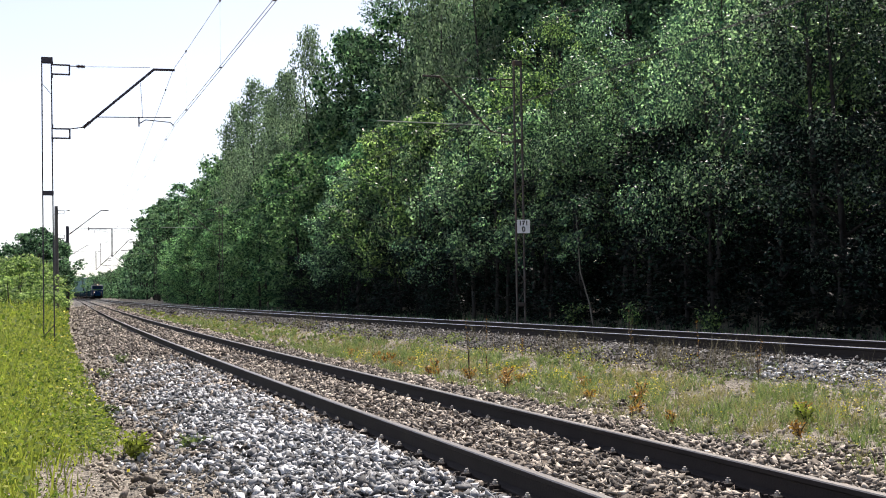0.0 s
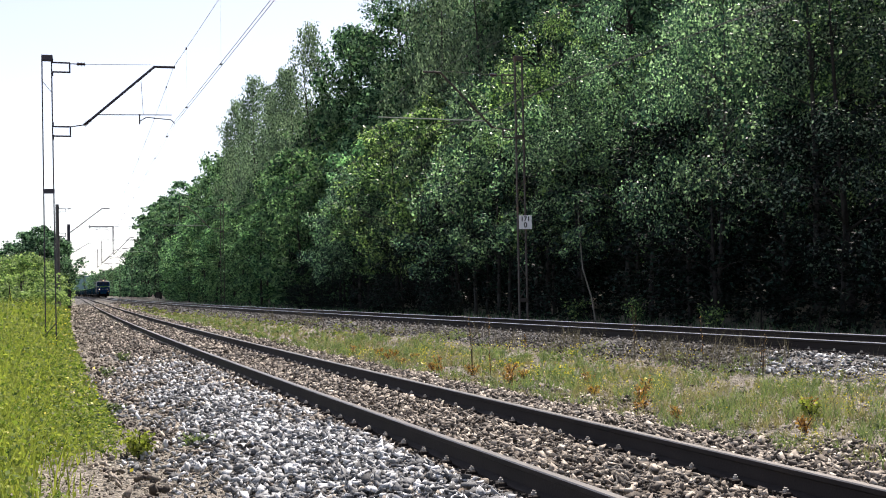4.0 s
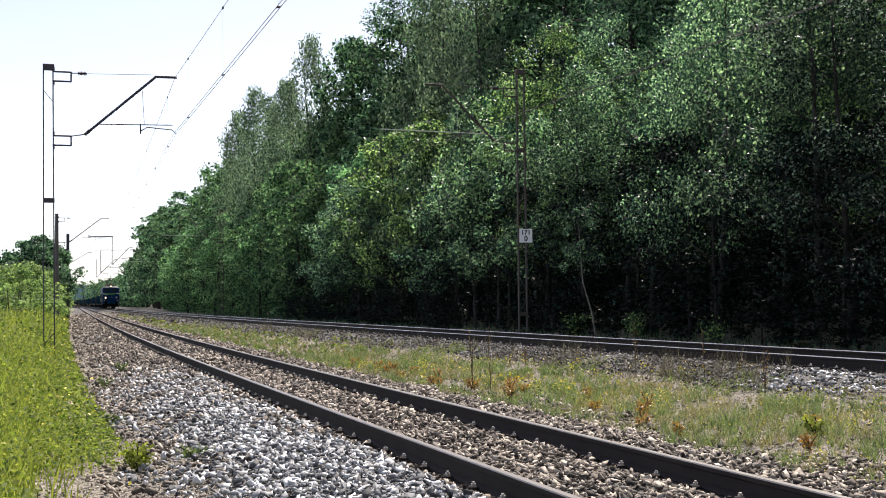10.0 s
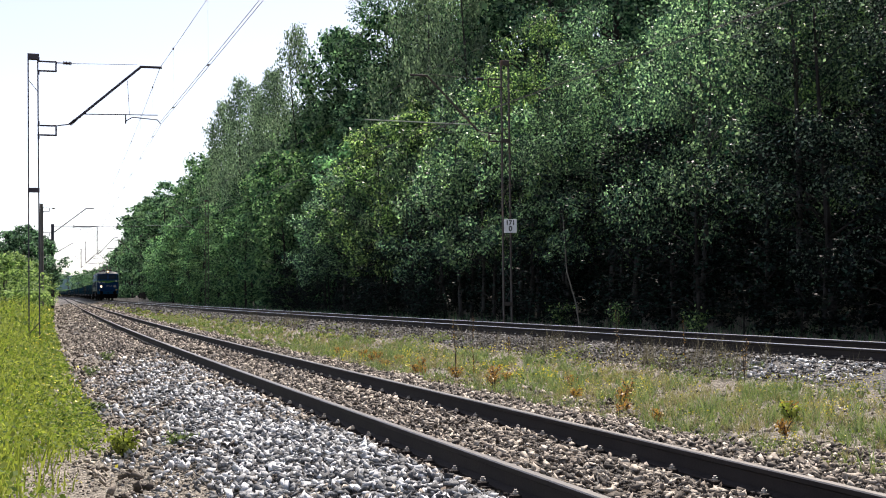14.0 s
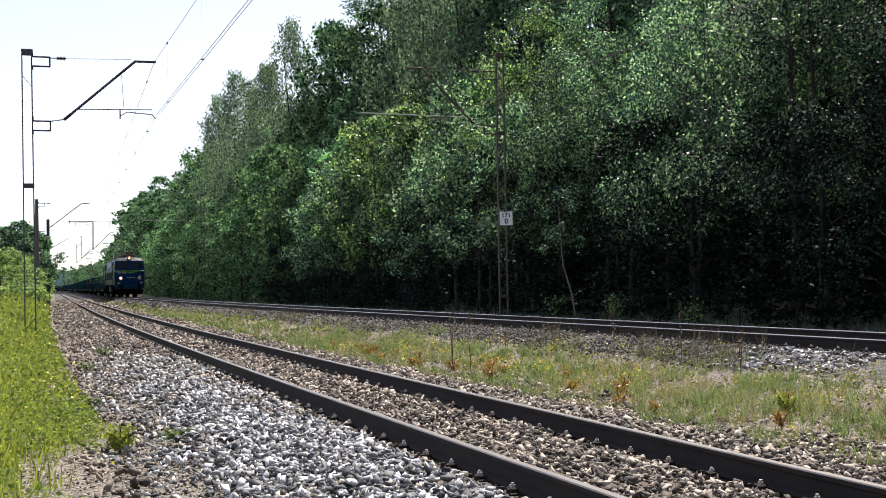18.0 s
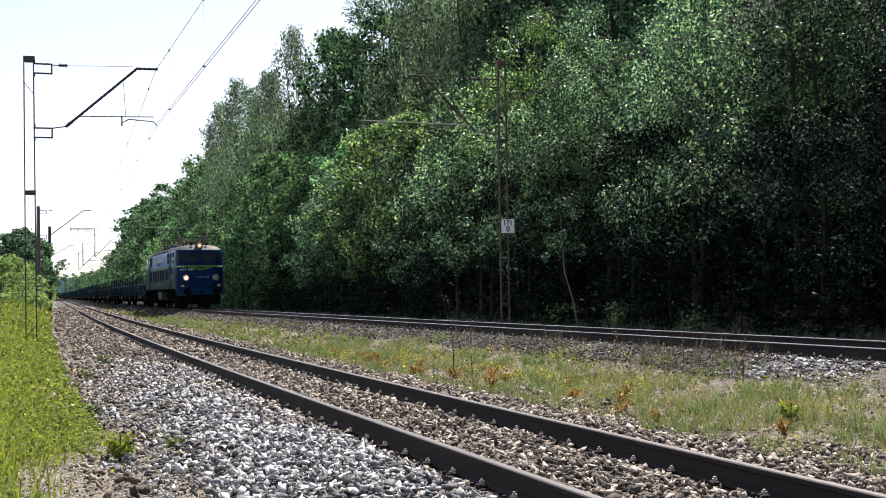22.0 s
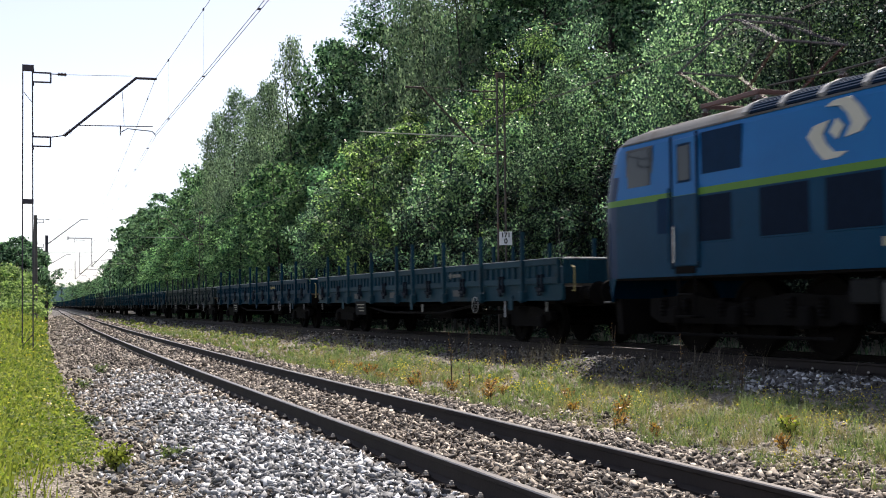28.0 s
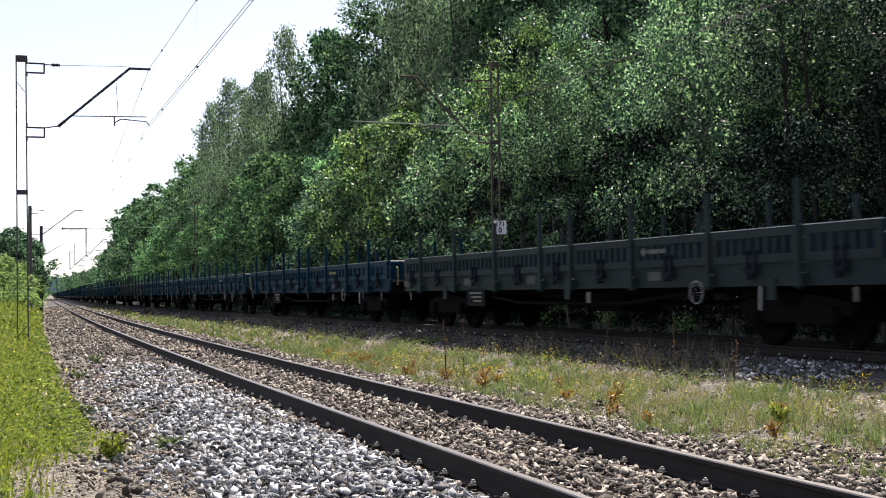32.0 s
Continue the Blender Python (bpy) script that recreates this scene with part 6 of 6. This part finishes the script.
def build_wagon(paint, inner, edge, seed, label, fine=True, gap=0.30):
    r_ = random.Random(seed)
    t = thing("flat_wagon", label, "freight wagon", "wagons of the train")
    part("floor", Geo().box((0, 0, 1.2), (2.66, 18.5, 0.08)), SLEEPER, t, "worn plank floor")
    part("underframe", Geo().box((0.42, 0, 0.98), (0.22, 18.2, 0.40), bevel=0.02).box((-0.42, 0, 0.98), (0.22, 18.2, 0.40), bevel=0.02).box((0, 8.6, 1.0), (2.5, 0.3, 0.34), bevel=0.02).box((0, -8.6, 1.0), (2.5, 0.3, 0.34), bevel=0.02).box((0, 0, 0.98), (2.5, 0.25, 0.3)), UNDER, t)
    for s in (-1, 1):
        part("sole_bar", Geo().box((s * 1.34, 0, 1.075), (0.07, 18.6, 0.33), bevel=0.01).box((s * 1.37, 0, 0.92), (0.09, 18.6, 0.03)), paint, t)
        edges = [-9.28] + list(STANCHIONS) + [9.28]
        for j, (y0, y1) in enumerate(zip(edges, edges[1:])):
            a, b = y0 + 0.07, y1 - 0.07
            m = (a + b) / 2
            side = part("side_board", Geo().box((s * 1.372, m, 1.49), (0.03, b - a, 0.46)), inner, t)
            n = max(3, int((b - a) / gap))
            ribs = [a + (b - a) * (k + 0.5) / n for k in range(n)]
            g = Geo().box((s * 1.405, m, 1.685), (0.06, b - a, 0.13), bevel=0.01).box((s * 1.405, m, 1.31), (0.06, b - a, 0.13), bevel=0.01)
            for y in (a + 0.05, b - 0.05):
                g.box((s * 1.402, y, 1.5), (0.05, 0.10, 0.27))
            if not fine:
                for y in ribs:
                    g.box((s * 1.402, y, 1.5), (0.045, 0.09, 0.26))
                g.box((s * 1.44, m, 1.24), (0.06, 0.12, 0.36))
            part("board_frame", g, paint, side, fix=False)
            part("top_edge", Geo().box((s * 1.40, m, 1.757), (0.085, b - a, 0.014)), edge, side, fix=False)
            if fine:
                for y in ribs:
                    part("rib", Geo().box((s * 1.402, y, 1.5), (0.045, 0.09, 0.26), bevel=0.008), paint, side, fix=False)
                part("latch", Geo().box((s * 1.44, m - 0.09, 1.22), (0.06, 0.06, 0.44), bevel=0.01).box((s * 1.44, m + 0.09, 1.27), (0.06, 0.06, 0.34), bevel=0.01).box((s * 1.45, m, 1.12), (0.07, 0.26, 0.07), bevel=0.012).tube((s * 1.46, m - 0.2, 1.17), (s * 1.46, m + 0.06, 1.02), 0.02, n=6), APRON, side, "dark grimy latch", fix=False)
                if j in (0, 2, 3, 6):
                    part("label_patch", Geo().box((s * 1.38, m + (0.55 if j % 2 else -0.55), 1.10), (0.012, 0.42, 0.15)), BOX_GREY, side, "pale grey label patch")
                if j in (1, 4, 7):
                    part("hanging_plate", Geo().box((s * 1.40, m + 0.4, 0.86), (0.015, 0.22, 0.32), bevel=0.005), paint, side)
        for y in STANCHIONS:
            lean = r_.uniform(-0.03, 0.03)
            hi = 2.42 + r_.uniform(-0.06, 0.04)
            st = part("stanchion", Geo().prism([(y - 0.045, 0.86), (y + 0.045, 0.86), (y + 0.03 + lean, hi), (y - 0.03 + lean, hi)], "x", s * 1.41, s * 1.49), paint, t)
            part("socket", Geo().box((s * 1.45, y, 0.99), (0.14, 0.20, 0.22), bevel=0.02), paint, st)
        if r_.random() < 0.9 or s > 0:
            g = Geo().ring((s * 1.47, 4.95, 0.82), (1, 0, 0), 0.18, 0.011)
            for k in range(3):
                g.tube((s * 1.47, 4.95, 0.82), (s * 1.47, 4.95 + 0.17 * math.cos(k * 2.1), 0.82 + 0.17 * math.sin(k * 2.1)), 0.004, n=4)
            part("brake_wheel", g, RIB, t, "pale grey hand-brake wheel")
        part("plate", Geo().box((s * 1.42, -4.3, 0.74), (0.02, 1.05, 0.40), bevel=0.006), BATTERY, t, "dark grey information plate")
        for k in range(3):
            part("writing_bar", Geo().box((s * 1.432, -4.3 + 0.05 * k, 0.84 - 0.09 * k), (0.004, 0.7 - 0.12 * k, 0.03)), CREAM_DIM, t)
        part("plate", Geo().box((s * 1.42, r_.choice((1.2, 3.6)), 0.74), (0.02, 0.14, 0.20), bevel=0.006), LABEL, t)
        for y in (-8.7, 8.7):
            part("lamp_bracket", Geo().box((s * 1.43, y, 0.78), (0.03, 0.06, 0.2), bevel=0.006), LABEL, t)
        mark = LABEL if r_.random() < 0.6 else YELLOW
        part("emblem", Geo().prism([(3.15, 1.52), (3.25, 1.60), (3.33, 1.52), (3.25, 1.44)], "x", s * 1.42, s * 1.4285), mark, t)
        for k in range(6):
            part("writing_bar", Geo().box((s * 1.4245, 3.42 + 0.10 * k, 1.52), (0.008, 0.07, 0.075)), mark, t)
        part("brake_lever", Geo().poly([(s * 1.44, 6.6, 0.55), (s * 1.46, 6.65, 0.9)], 0.016), edge, t)
    for e in (-1, 1):
        g = Geo().box((0, e * 9.30, 1.49), (2.7, 0.04, 0.50), bevel=0.006)
        for k in range(7):
            g.box((-1.2 + 0.4 * k, e * 9.335, 1.49), (0.07, 0.04, 0.46), bevel=0.006)
        eb = part("end_board", g, paint, t)
        part("top_edge", Geo().box((0, e * 9.31, 1.745), (2.7, 0.08, 0.045), bevel=0.012), edge, eb)
        part("handrail", Geo().poly([(1.2, e * 9.4, 1.1), (1.2, e * 9.5, 1.1), (1.2, e * 9.5, 1.55), (1.2, e * 9.38, 1.6)], 0.016), YELLOW, t)
        part("head_stock", Geo().box((0, e * 9.22, 1.02), (2.6, 0.16, 0.34), bevel=0.02), UNDER, t)
    wheels = []
    for c in (-6.9, 6.9):
        for s in (-1, 1):
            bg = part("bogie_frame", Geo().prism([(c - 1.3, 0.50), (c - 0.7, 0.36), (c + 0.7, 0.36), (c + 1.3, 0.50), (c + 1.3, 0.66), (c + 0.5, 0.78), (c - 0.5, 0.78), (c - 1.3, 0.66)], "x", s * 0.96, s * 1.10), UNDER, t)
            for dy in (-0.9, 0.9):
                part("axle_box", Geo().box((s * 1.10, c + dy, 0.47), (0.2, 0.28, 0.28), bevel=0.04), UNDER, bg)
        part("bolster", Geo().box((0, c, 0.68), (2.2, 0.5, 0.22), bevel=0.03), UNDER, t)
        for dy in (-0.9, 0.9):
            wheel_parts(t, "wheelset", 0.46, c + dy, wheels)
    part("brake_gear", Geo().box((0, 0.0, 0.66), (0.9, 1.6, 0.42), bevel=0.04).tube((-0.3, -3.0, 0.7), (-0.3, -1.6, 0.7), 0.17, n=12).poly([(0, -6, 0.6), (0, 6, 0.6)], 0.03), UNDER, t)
    for s in (-1, 1):
        part("truss_bar", Geo().poly([(s * 1.25, -5.0, 0.86), (s * 1.25, -2.2, 0.62), (s * 1.25, 2.2, 0.62), (s * 1.25, 5.0, 0.86)], 0.035), UNDER, t)
    buffers(t, 9.33, z=1.04, ln=0.60)
    return t, wheels


def wagon_paint(name, base, rust):
    return material(name, base, 0.55, specular=0.06, scale=1.3, fine=26, spread=0.22, second=rust, second_amount=0.40, bump=0.12, random_tint=0.14)


# Pale stained strip: the sunlit line along the board tops is in its colour
EDGE = material("sunlit_pale_edge", (0.42, 0.44, 0.45), 0.6, scale=4, fine=40, spread=0.25, second=(0.15, 0.14, 0.13), second_amount=0.4, bump=0.1)
# Recessed boards get a darker paint: unfaded colour plus recess shade painted in
PAINTS = [(wagon_paint("wagon_teal_grey", (0.008, 0.036, 0.056), (0.012, 0.022, 0.028)), wagon_paint("board_teal", (0.004, 0.028, 0.048), (0.006, 0.016, 0.024)), "teal-grey flat wagon with low side boards and stanchions", 0.30),
          (wagon_paint("wagon_blue", (0.002, 0.025, 0.046), (0.008, 0.012, 0.015)), wagon_paint("board_blue", (0.001, 0.022, 0.046), (0.006, 0.012, 0.018)), "faded blue flat wagon with low side boards and stanchions", 0.36),
          (wagon_paint("wagon_grey", (0.022, 0.034, 0.036), (0.026, 0.027, 0.026)), wagon_paint("board_grey", (0.004, 0.018, 0.030), (0.006, 0.012, 0.016)), "dirty grey flat wagon with low side boards and stanchions", 0.21)]

NOSE, SPEED = 347.70, 12.3259       # the nose's y at the start, metres a second
loco, loco_wheels = build_loco()
VEHICLES, TURNING = [(loco, 9.02)], [loco_wheels]   # things with their distance behind the nose; wheels that turn
MODELS = []
for i_, (paint_, inner_, label_, gap_) in enumerate(PAINTS):
    MODELS.append(build_wagon(paint_, inner_, EDGE, 90 + i_, label_, True, gap_))
for i_, (paint_, inner_, label_, gap_) in enumerate(PAINTS):
    MODELS.append(build_wagon(paint_, inner_, EDGE, 95 + i_, label_, False, gap_))
ORDER = [0, 1, 2, 1, 0, 3, 5, 4, 3, 5, 3, 4, 5, 3, 4, 3, 5, 3, 4, 3, 5, 3, 3, 4, 5, 3]
seen_ = set()
for k_, i_ in enumerate(ORDER):
    if i_ in seen_:
        w_ = copy_thing(MODELS[i_][0], Matrix())
    else:
        seen_.add(i_)
        w_ = MODELS[i_][0]
        if k_ < 2:
            TURNING.append(MODELS[i_][1])
    VEHICLES.append((w_, 19.75 + 9.33 + 19.9 * k_))


def rail_pose(y):
    """A vehicle's pose with its centre at y on the farther track, heading along it."""
    return pose(far_x(y), y, RAIL_FAR, 0, 0, 180 - math.degrees(math.atan(far_slope(y))))


def motions():
    for ob, back in VEHICLES:
        walk(ob, [(t, rail_pose(NOSE - SPEED * t + back)) for t in range(33)])
    for wheels in TURNING:
        for ws, r, y in wheels:
            step = 2 if r > 0.6 else 1
            walk(ws, [(k / FPS, pose(0, y, r, -math.degrees(SPEED * k / FPS / r))) for k in range(0, 961, step)])


motions()
